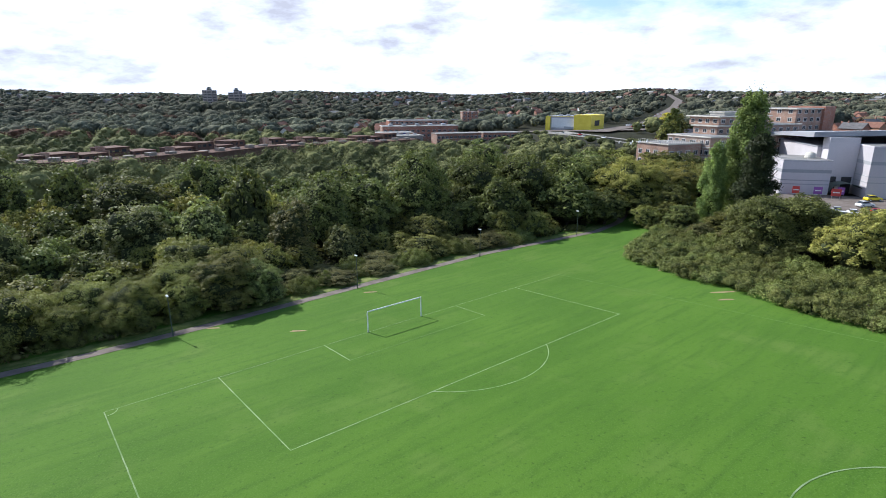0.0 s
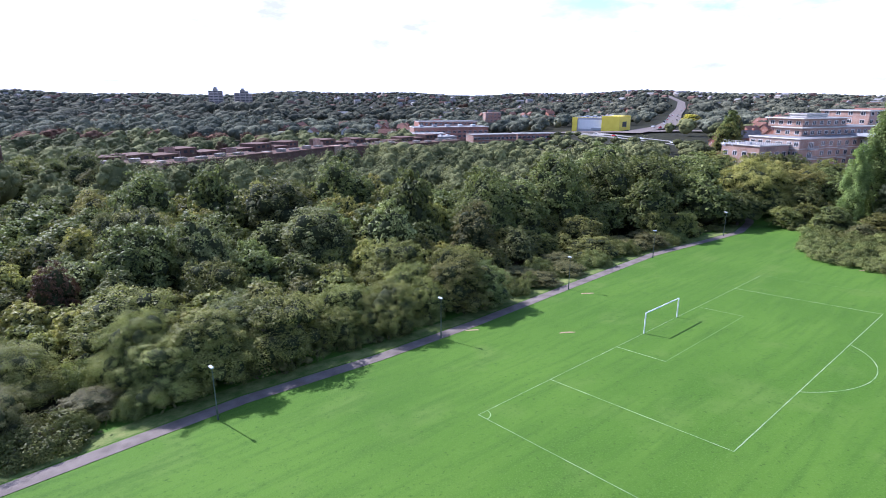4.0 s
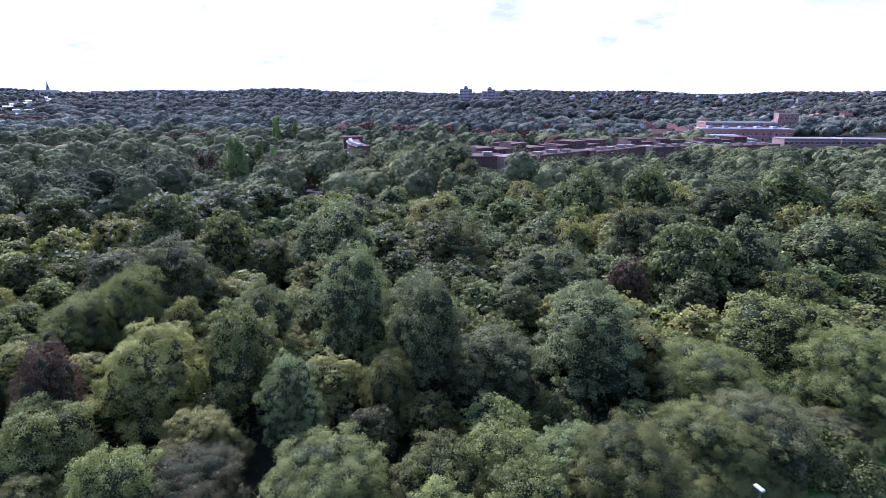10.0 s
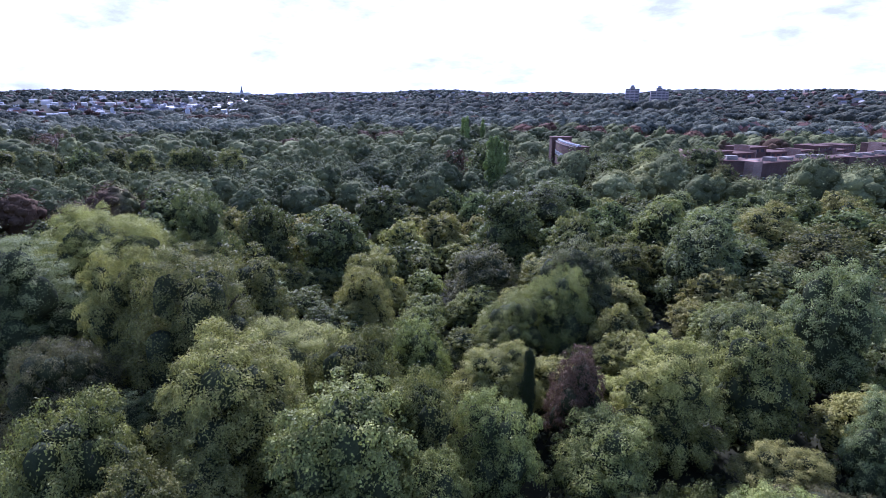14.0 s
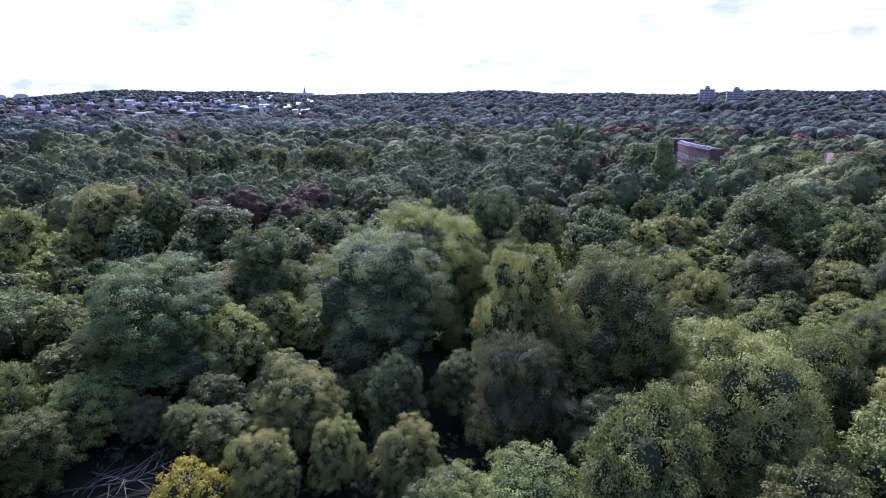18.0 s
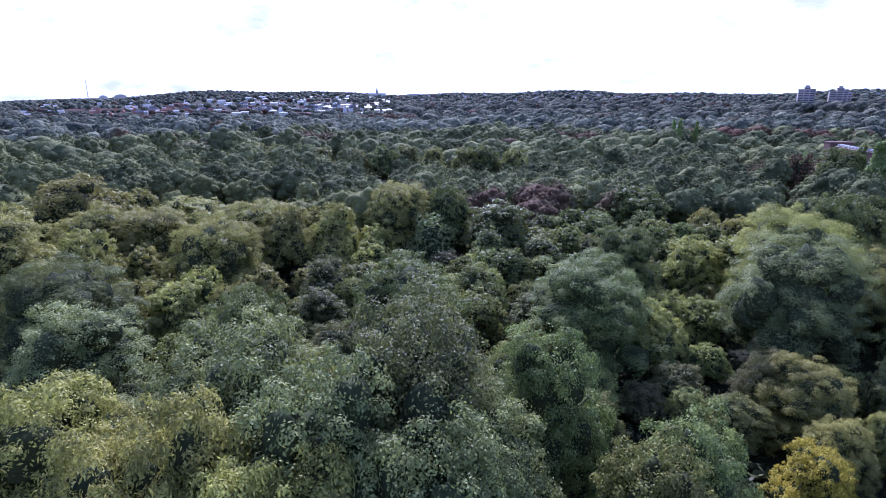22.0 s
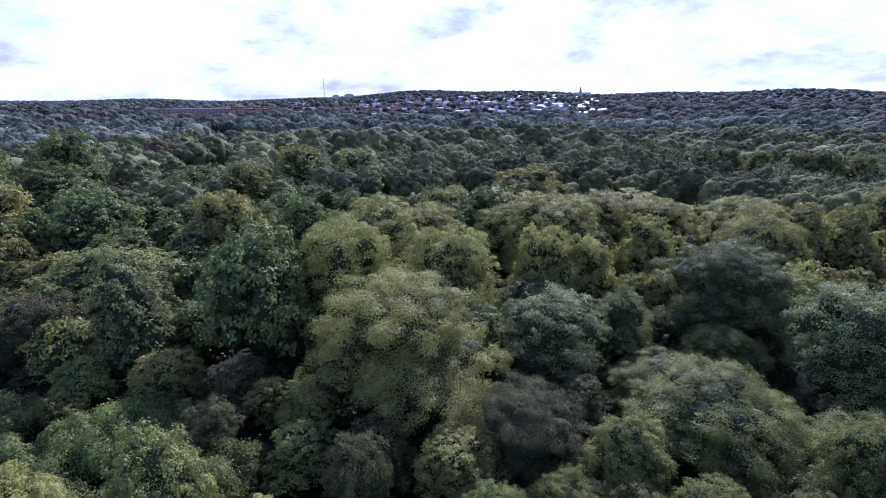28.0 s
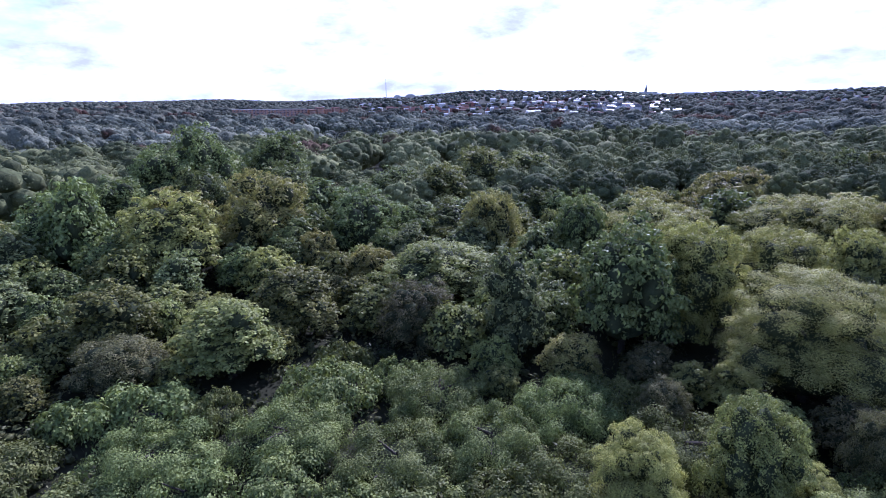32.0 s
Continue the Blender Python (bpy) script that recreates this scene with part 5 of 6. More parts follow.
def hall():
    """Large white retail hall with a shallow steel roof, lower banded blocks in front and dark panels painted as open
    loading doors.
    """
    ob = place("retail_hall", "large white-clad hall with grey bands and a pale steel roof", "building", 104, 150, 0.6, -14)
    block(ob, 1, 6, 90, 60, 0, 12.2, WHITE_CLAD, STEEL_ROOF, GREY_CLAD, 0.2)
    bm = bmesh.new()
    vs = [bm.verts.new(p) for p in ((-1.5, 3, 15.2), (92, 3, 18.2), (92, 64, 13.0), (-1.5, 64, 12.7), (-1.5, 3, 16.6), (92, 3, 19.6), (92, 64, 13.6), (-1.5, 64, 13.2))]
    for f in ((0, 3, 2, 1), (4, 5, 6, 7), (0, 1, 5, 4), (1, 2, 6, 5), (2, 3, 7, 6), (3, 0, 4, 7)):
        bm.faces.new([vs[i] for i in f])
    part("main_roof", bm, STEEL_ROOF, ob, "shallow pale steel roof")
    for i in range(18):
        bm = bmesh.new()
        x = 1 + i * 5.2
        tube(bm, (x, 3, 16.62 + 3.0 * (x + 1.5) / 93.5), (x, 63.5, 13.24 + 0.4 * (x + 1.5) / 93.5), 0.06, 5)
        part("roof_seam", bm, STEEL_ROOF, ob)

    def banded(x0, y0, x1, y1, h, name):
        block(ob, x0, y0, x1, y1, 0, h, WHITE_CLAD, FLAT_ROOF, WHITE_CLAD, 0.06, name)
        for z, t in ((h * 0.30, 0.25), (h * 0.42, 0.25), (h * 0.66, 0.9)):
            bm = bmesh.new()
            box(bm, x0 - 0.05, y0 - 0.05, z, x1 + 0.05, y1 + 0.05, z + t)
            part("grey_band", bm, GREY_CLAD, ob, "grey horizontal band")

    banded(-10, -3, 2, 12, 9.0, "front_block")
    banded(9.5, -6, 60, 5.8, 13.2, "side_block")
    bm = bmesh.new()
    box(bm, 2.1, 1.5, 0, 9.4, 5.9, 15.2)
    part("recess_wall", bm, WHITE_CLAD, ob)
    # flat dark panels take the place of shaded openings
    for x in (2.7, 6.4):
        bm = bmesh.new()
        box(bm, x, 1.3, 0, x + 2.4, 1.48, 4.6)
        part("loading_door", bm, DARK, ob, "near-black panel painted as the shade inside an open loading door")
    bm = bmesh.new()
    bmesh.ops.create_uvsphere(bm, u_segments=16, v_segments=8, radius=1.5)
    for v in bm.verts:
        v.co += Vector((-1.5, 3, 9.7))
    part("roof_dome", bm, STONE_BAND, ob, "small pale dome")
    bm = bmesh.new()
    bmesh.ops.create_uvsphere(bm, u_segments=16, v_segments=8, radius=2.6)
    for v in bm.verts:
        v.co += Vector((20, 2.4, 13.4))
    part("roof_dome", bm, GREY_CLAD, ob, "grey rounded roof light")
    bm = bmesh.new()
    for i in range(10):
        a, b = radians(18 * i), radians(18 * (i + 1))
        q = [bm.verts.new(p) for p in ((6 + 4 * math.cos(a), -4, 1.2 + 2.2 * math.sin(a)), (6 + 4 * math.cos(b), -4, 1.2 + 2.2 * math.sin(b)),
                                       (6 + 4 * math.cos(b), 1, 1.2 + 2.2 * math.sin(b)), (6 + 4 * math.cos(a), 1, 1.2 + 2.2 * math.sin(a)))]
        bm.faces.new(q)
    part("entrance_canopy", bm, GREEN_STEEL, ob, "dark green curved canopy")


hall()
bm = bmesh.new()
vs = [bm.verts.new((x, y, 0.62)) for x, y in ((70, 104), (82, 96), (150, 92), (170, 132), (120, 142), (88, 152), (80, 130))]
bm.faces.new(vs)
tagged(mesh_object("car_park", bm, ASPHALT), "grey asphalt car park beside the hall", "car park", kind="structure")


def sign_board(x, y, mat, colour, w):
    ob = tagged(new("sign_board"), colour + " advertising board on short posts", "sign", "boards by the hall")
    ob.matrix_basis = pose(x, y, 0.62, 0, 0, -25)
    bm = bmesh.new()
    box(bm, -w / 2, -0.06, 0.7, w / 2, 0.06, 2.6, 0.02)
    part("board", bm, mat, ob)
    bm = bmesh.new()
    box(bm, -w * 0.35, -0.075, 1.5, w * 0.35, -0.064, 1.8)
    part("lettering_bar", bm, FRAME_WHITE, ob, "pale unreadable lettering bar")
    for s in (-1, 1):
        bm = bmesh.new()
        tube(bm, (s * w * 0.4, 0, 0), (s * w * 0.4, 0, 0.7), 0.05, 6)
        part("post", bm, GREY_CLAD, ob)


for x, y, mat, colour, w in ((96, 146, RED_PAINT, "red", 1.7), (101, 144.5, PURPLE_PAINT, "purple", 2.0), (103.5, 141, RED_PAINT, "red", 2.2), (106.5, 143.5, PURPLE_PAINT, "purple", 1.6)):
    sign_board(x, y, mat, colour, w)


def car_parts():
    """Outline of a hatchback swept across its width, with a narrower glasshouse."""
    def shell(points, w0, w1, y_off=0):
        bm = bmesh.new()
        rows = [[bm.verts.new((x, s * (w0 if z < 0.75 else w1) / 2, z)) for x, z in points] for s in (-1, 1)]
        n = len(points)
        for i in range(n):
            j = (i + 1) % n
            bm.faces.new((rows[0][i], rows[0][j], rows[1][j], rows[1][i]))
        bm.faces.new(rows[0][::-1])
        bm.faces.new(rows[1])
        bmesh.ops.recalc_face_normals(bm, faces=bm.faces)
        bmesh.ops.bevel(bm, geom=list(bm.edges), offset=0.05, segments=1, affect="EDGES")
        me = bpy.data.meshes.new("body")
        bm.to_mesh(me)
        bm.free()
        return me

    body = shell([(-2.05, 0.28), (2.05, 0.28), (2.1, 0.62), (1.9, 0.82), (0.95, 0.94), (-1.85, 0.98), (-2.08, 0.7)], 1.74, 1.66)
    cabin = shell([(-1.8, 0.985), (0.9, 0.95), (0.25, 1.42), (-1.2, 1.46)], 1.5, 1.32)
    roof = shell([(-1.22, 1.44), (0.22, 1.40), (0.12, 1.48), (-1.1, 1.51)], 1.3, 1.3)
    bm = bmesh.new()
    tube(bm, (0, -0.1, 0), (0, 0.1, 0), 0.31, 12)
    wheel = bpy.data.meshes.new("wheel")
    bm.to_mesh(wheel)
    bm.free()
    wheel.materials.append(RUBBER)
    bm = bmesh.new()
    tube(bm, (0, -0.11, 0), (0, 0.11, 0), 0.18, 8)
    rim = bpy.data.meshes.new("rim")
    bm.to_mesh(rim)
    bm.free()
    rim.materials.append(LAMP_TOP)
    cabin.materials.append(GLASS)
    return body, cabin, roof, wheel, rim


CAR = car_parts()
CAR_PAINT = {n: rough_paint(n + "_car_paint", c, tuple(v * 1.1 for v in c), 1, 0.25, 0.0) for n, c in
             (("white", (0.7, 0.7, 0.7)), ("silver", (0.42, 0.43, 0.45)), ("black", (0.02, 0.02, 0.024)), ("red", (0.42, 0.02, 0.02)), ("blue", (0.03, 0.07, 0.25)), ("yellow", (0.7, 0.55, 0.02)))}
CAR_MESH = {}


def car(colour, x, y, z, turn, group="cars in the car park"):
    ob = tagged(new("car"), colour + " hatchback car standing on asphalt", "car", group)
    ob.matrix_basis = pose(x, y, z, 0, 0, turn)
    for name, me in (("body", CAR[0]), ("roof", CAR[2])):
        if (colour, name) not in CAR_MESH:
            CAR_MESH[colour, name] = me.copy()
            CAR_MESH[colour, name].materials.clear()
            CAR_MESH[colour, name].materials.append(CAR_PAINT[colour])
        new(name, CAR_MESH[colour, name]).parent = ob
    new("glazing", CAR[1]).parent = ob
    for sx in (-1.3, 1.3):
        for sy in (-0.78, 0.78):
            w = new("wheel", CAR[3])
            w.parent, w.matrix_basis = ob, pose(sx, sy, 0.31)
            new("rim", CAR[4]).parent = w


for colour, x, y, turn in (("white", 89, 118, 60), ("white", 93, 120.5, 62), ("black", 87, 121, 58), ("silver", 91.5, 123.5, 60), ("white", 103, 130, 10), ("yellow", 111, 138, 5), ("silver", 84, 115.5, 62),
                           ("black", 96, 117, 60), ("red", 98.5, 121, 62), ("white", 82, 111, 62), ("blue", 86.5, 112.5, 60), ("silver", 100, 114, 60), ("white", 104, 118, 60), ("black", 92, 112, 58)):
    car(colour, x, y, 0.63, turn)


def yellow_store():
    ob = place("yellow_store", "big boxy store with yellow ends and a white front", "building", 93, 497, -3, -38)
    block(ob, 0, 0, 40, 26, 0, 13.5, WHITE_CLAD, STEEL_ROOF, YELLOW_CLAD, 0.1)
    for x0, x1, d, h in ((-0.4, 4, 1.2, 13.7), (27, 42.6, 1.6, 15.2)):
        bm = bmesh.new()
        box(bm, x0, -d, 0, x1, 26.4, h)
        part("yellow_end", bm, YELLOW_CLAD, ob, "bright yellow clad end")
    bm = bmesh.new()
    box(bm, 5, -0.12, 4, 26.5, -0.01, 12)
    part("white_panel", bm, FRAME_WHITE, ob)
    bm = bmesh.new()
    box(bm, 42.61, 6, 6, 42.75, 16, 10.5)
    part("sign", bm, DARK, ob, "dark sign panel")
    bm = bmesh.new()
    box(bm, 18, -1.4, 3.2, 29, -0.1, 5.2)
    part("entrance_canopy", bm, GREY_CLAD, ob)
    for i in range(4):
        bm = bmesh.new()
        box(bm, 8 + i * 7, 8, 13.9, 10.5 + i * 7, 11, 15.3, 0.1)
        part("roof_unit", bm, GREY_CLAD, ob)


yellow_store()


def flyover():
    ob = tagged(new("flyover"), "concrete road bridge on pillars", "bridge", kind="")
    a, b = Vector((92, 432, -0.2)), Vector((118, 322, -0.4))
    s, turn = (b - a).length, math.degrees(math.atan2((b - a).y, (b - a).x))
    ob.matrix_basis = pose(a.x, a.y, a.z, 0, 0, turn)
    bm = bmesh.new()
    box(bm, -10, -7, -1.2, s + 10, 7, 0)
    part("deck", bm, CONCRETE, ob)
    for side in (-7, 6.7):
        bm = bmesh.new()
        box(bm, -10, side, 0.004, s + 10, side + 0.3, 1.0)
        part("parapet", bm, CONCRETE, ob)
    for i in range(5):
        for side in (-4, 4):
            bm = bmesh.new()
            tube(bm, (8 + i * (s - 16) / 4, side, -11), (8 + i * (s - 16) / 4, side, -1.21), 0.7, 10)
            part("pillar", bm, CONCRETE, ob)
    for i, colour in enumerate(("white", "red", "silver", "white", "black", "white")):
        p = pose(a.x, a.y, a.z, 0, 0, turn) @ Vector((10 + i * 17, 3 if i % 2 else -3, 0.01))
        car(colour, p.x, p.y, p.z, turn + (0 if i % 2 else 180), "cars on the roads")


flyover()


def motorway():
    tagged(strip("road", [(118, 420), (150, 470), (181, 510), (250, 650), (330, 830), (440, 1060), (575, 1365), (700, 1750)], 17, 1.4, ASPHALT), "wide grey motorway climbing the far hill", "road", kind="structure")
    tagged(strip("road", [(60, 470), (118, 440), (170, 452), (240, 430)], 18, 1.2, ASPHALT), "grey asphalt roundabout approach", "road", kind="structure")
    d = random.Random(8)
    line = [(150, 470), (181, 510), (250, 650), (330, 830), (440, 1060)]
    for i in range(26):
        k = d.uniform(0, len(line) - 1.01)
        n = int(k)
        (ax, ay), (bx, by) = line[n], line[n + 1]
        s = math.hypot(bx - ax, by - ay)
        side = d.choice((-7, -3.5, 3.5, 7))
        x, y = ax + (bx - ax) * (k - n) - (by - ay) / s * side, ay + (by - ay) * (k - n) + (bx - ax) / s * side
        car(d.choice(("white", "silver", "black", "red", "white")), x, y, land(x, y) + 1.45, math.degrees(math.atan2(by - ay, bx - ax)), "cars on the roads")


motorway()


ESTATE = [(-147, 182), (-129, 190), (-104, 236), (-82, 281), (-50, 314), (-14, 347)]


def long_estate():
    """Long dark-brown brick housing that bends with the railway: storeys of small windows, flat copings, brick stair towers, stepped terraces behind."""
    for i, ((ax, ay), (bx, by)) in enumerate(zip(ESTATE, ESTATE[1:])):
        s, turn = math.hypot(bx - ax, by - ay), math.degrees(math.atan2(by - ay, bx - ax))
        top = 5.2 - 0.95 * i
        ob = place("brick_terrace", "long dark brown brick housing block with flat copings", "building", ax, ay, top - 13, turn, "blocks of the brick estate")
        block(ob, 0, 0, s - 0.3, 12, 0, 13, BROWN_BRICK, BROWN_ROOF, BROWN_BRICK, 0.15)
        facade(ob, s - 0.3, 0, 0, 0, 3.5, 2, 3.1, int(s / 4), 1.7, 1.2)
        for k in range(int(s / 9)):
            bm = bmesh.new()
            box(bm, 3 + k * 9, 2.5, 13.43, 6.5 + k * 9, 5.5, 14.3 + 0.4 * (k % 2), 0.05)
            part("roof_hatch", bm, PALE_BRICK, ob)
        bm = bmesh.new()
        n = int(s / 2.5)
        box(bm, 0.4, 1.0, 14.25, s - 0.8, 1.06, 14.31)
        for k in range(n):
            box(bm, 0.5 + k * 2.5, 1.0, 13.4, 0.56 + k * 2.5, 1.06, 14.25)
        part("roof_railing", bm, PALE_BRICK, ob)
        bm = bmesh.new()
        box(bm, -2.2, -1.6, 0, 2.2, 3.5, 14.4)
        part("stair_tower", bm, TAN_BRICK if i in (1, 3) else BROWN_BRICK, ob, "pale brick stair tower" if i in (1, 3) else "brown brick stair tower")
        # stepped terraces behind, with pale party walls
        for k in range(max(1, int(s / 10.5))):
            x0, up, back = 1.0 + k * 10.5, (14.2, 15.6, 14.7, 16.2)[(k + i) % 4], (15.5, 18.0, 16.5)[(k + 2 * i) % 3]
            bm = bmesh.new()
            box(bm, x0, back, 0, x0 + 10.1, back + 10, up)
            part("rear_terrace", bm, BROWN_BRICK, ob)
            bm = bmesh.new()
            box(bm, x0 - 0.01, back - 0.3, up + 0.004, x0 + 10.3, back + 10.3, up + 0.28)
            part("terrace_roof", bm, BROWN_ROOF, ob)
            for w in range(3):
                bm = bmesh.new()
                box(bm, x0 + 0.9 + w * 3.0, back - 0.06, up - 1.7, x0 + 2.6 + w * 3.0, back - 0.01, up - 0.6)
                part("terrace_window", bm, GLASS, ob)
            if k % 2 == 0:
                bm = bmesh.new()
                box(bm, x0 - 0.36, back - 3.2, 0, x0 - 0.06, back + 6, up - 0.5)
                box(bm, x0 - 0.36, back - 0.4, up - 0.49, x0 - 0.06, back + 6, up + 1.0)
                part("party_wall", bm, TAN_BRICK, ob, "pale stepped party wall")


long_estate()


def stair_house():
    """Curved brown brick block seen over the trees: bands of windows, a parapet, pale roof lights stepping along the top."""
    ob = place("curved_brick_block", "curved brown brick block with pale stepped roof lights", "building", -213, 220, -5.5, -53)
    n, length = 7, 37.0
    pts = [(length * i / n, -1.6 * math.sin(math.pi * i / n)) for i in range(n + 1)]
    for i, ((ax, ay), (bx, by)) in enumerate(zip(pts, pts[1:])):
        turn = math.degrees(math.atan2(by - ay, bx - ax))
        s = math.hypot(bx - ax, by - ay)
        m = pose(ax, ay, 0, 0, 0, turn)
        h = 12.3
        for name, mat, b, label in (("wall", BROWN_BRICK, (-0.1, 0, 0, s, 5.5, h), ""), ("roof", BROWN_ROOF, (-0.3, 0.4, h + 0.004, s + 0.2, 5.6, h + 0.3), ""),
                                    ("coping", PALE_BRICK, (-0.15, -0.12, h - 0.1, s, 0.35, h + 0.12), "pale coping"), ("roof_light", GREY_CLAD, (0.4, 0.9, h + 0.31, 1.9, 2.4, h + 0.95), "pale stepped roof light"), ("roof_light", GREY_CLAD, (3.0, 0.9, h + 0.31, 4.5, 2.4, h + 0.95), "pale stepped roof light")):
            bm = bmesh.new()
            box(bm, *b)
            bm.transform(m)
            part(name, bm, mat, ob, label)
        for k in range(3):
            window(ob, m @ pose(1.0 + k * 1.8, -0.01, 7.0, 0, 0, 180), 0.9, 1.5, 1)
    bm = bmesh.new()
    box(bm, -6.0, -1.5, 0, -0.32, 7.5, 13.6, 0.1)
    part("stair_tower", bm, BROWN_BRICK, ob, "blank dark brick stair tower")
    bm = bmesh.new()
    box(bm, -6.2, -1.7, 13.604, -0.3, 7.7, 13.9)
    part("tower_roof", bm, BROWN_ROOF, ob)


stair_house()


def shops():
    ob = place("shopping_centre", "low red brick shopping centre with grey roof decks", "building", -48, 442, -7, 12)
    block(ob, 0, 0, 62, 20, 0, 11.5, RED_BRICK, FLAT_ROOF)
    facade(ob, 62, 0, 0, 0, 2.5, 2, 3.6, 14, 2.6, 1.8, 3)
    block(ob, 8, 20.4, 58, 44, 0, 15, RED_BRICK, GREY_ROOF)
    facade(ob, 58, 20.4, 8, 20.4, 11.9, 1, 3, 12, 2.4, 1.4, 2)
    block(ob, -14, -16, 22, -0.6, 0, 7.5, ORANGE_BRICK, CONCRETE)
    facade(ob, 22, -16, -14, -16, 3, 1, 3, 9, 2.2, 1.5)
    for i in range(5):
        bm = bmesh.new()
        box(bm, 6 + i * 11, 6, 11.95, 9 + i * 11, 12, 13.2, 0.1)
        part("roof_unit", bm, GREY_CLAD, ob)
    ob = place("office_block", "three-storey brick office block with rows of windows", "building", -4, 392, -8, 18)
    block(ob, 0, 0, 34, 14, 0, 9.7, RED_BRICK, FLAT_ROOF, PALE_BRICK)
    facade(ob, 34, 0, 0, 0, 2.4, 2, 3.2, 11, 2.2, 1.7)
    ob = place("office_block", "red brick office with a pale fascia", "building", 30, 408, -8, 10)
    block(ob, 0, 0, 28, 14, 0, 9.5, RED_BRICK, FLAT_ROOF, STONE_BAND)
    facade(ob, 28, 0, 0, 0, 2.4, 2, 3.1, 8, 2.4, 1.6)
    ob = place("red_house_block", "tall gabled red brick block", "building", 20, 560, -4, 8)
    block(ob, 0, 0, 16, 12, 0, 17, RED_BRICK, TILE_ROOF)
    facade(ob, 16, 0, 0, 0, 2, 5, 3, 4, 1.8, 1.5)
    # car deck
    ob = place("car_deck", "concrete parking deck with cars", "building", -58, 404, -8, 20)
    block(ob, 0, 0, 46, 22, 0, 7.0, CONCRETE, CONCRETE)
    d = random.Random(4)
    for i in range(16):
        p = pose(-58, 404, -8, 0, 0, 20) @ Vector((3 + (i % 8) * 5.4, 5 + (i // 8) * 11, 7.44))
        car(d.choice(("white", "silver", "red", "black", "blue")), p.x, p.y, p.z, 110, "cars on the parking deck")


shops()


def tower_block(x, y, top, turn, steps):
    """A slab of flats: wings of different height side by side, rows of windows, a plant room on the tallest."""
    base = land(x, y)
    ob = place("tower_block", "distant pale residential tower with dark window rows", "building", x, y, base, turn, "towers on the skyline")
    for x0, x1, y0, y1, drop in steps:
        h = top - base - drop
        for name, mat, b in (("wall", TOWER_WALL, (x0, y0, 0, x1, y1, h)), ("roof", CONCRETE, (x0 - 0.2, y0 - 0.2, h + 0.004, x1 + 0.2, y1 + 0.2, h + 0.8))):
            bm = bmesh.new()
            box(bm, *b)
            part(name, bm, mat, ob)
        for k in range(int(h / 3)):
            bm = bmesh.new()
            box(bm, x0 + 0.8, y0 - 0.08, 1.2 + k * 3, x1 - 0.8, y0 - 0.01, 2.6 + k * 3)
            part("window", bm, GLASS, ob)
    bm = bmesh.new()
    h = top - base
    box(bm, -3, -4, h + 0.81, 3, 4, h + 4, 0.2)
    part("plant_room", bm, CONCRETE, ob)
    return ob


tower_block(-459, 1110, 45, 20, ((-13, -4.5, -7, 7, 3.2), (-4.4, 4.4, -8.5, 7, 0), (4.5, 13, -7, 7, 3.2)))
tower_block(-412, 1127, 43, 20, ((-16, -5.5, -7, 7, 5.5), (-5.4, 4.4, -8.5, 7, 0), (4.5, 11, -7, 7, 2.0), (11.1, 17, -6, 7, 7.0)))


def mast(x, y, h):
    base = land(x, y)
    ob = place("radio_mast", "thin lattice radio mast on the far hill", "mast", x, y, base, 0)
    for sx, sy in ((-1.6, -1), (1.6, -1), (0, 1.8)):
        bm = bmesh.new()
        tube(bm, (sx, sy, 0), (sx * 0.3, sy * 0.3, h), 0.5, 6, 0.3)
        part("leg", bm, GREY_CLAD, ob)
    for k in range(int(h / 6)):
        bm = bmesh.new()
        f = 1 - 0.7 * k * 6 / h
        tube(bm, (-1.6 * f, -f, k * 6), (1.6 * f, -f, k * 6 + 5), 0.25, 5)
        tube(bm, (1.6 * f, -f, k * 6), (0, 1.8 * f, k * 6 + 5), 0.25, 5)
        part("brace", bm, GREY_CLAD, ob)


mast(-2610, 385, 92)


def church(x, y):
    base = land(x, y)
    ob = place("church", "distant stone church with a pointed spire", "church", x, y, base, 20)
    bm = bmesh.new()
    box(bm, -4, -4, 0, 4, 4, 22)
    part("tower", bm, CONCRETE, ob)
    bm = bmesh.new()
    tube(bm, (0, 0, 22.01), (0, 0, 46), 4.6, 8, 0.15)
    part("spire", bm, GREY_ROOF, ob)
    bm = bmesh.new()
    box(bm, 4.01, -6, 0, 30, 6, 11)
    part("nave", bm, CONCRETE, ob)


church(-2160, 1390)


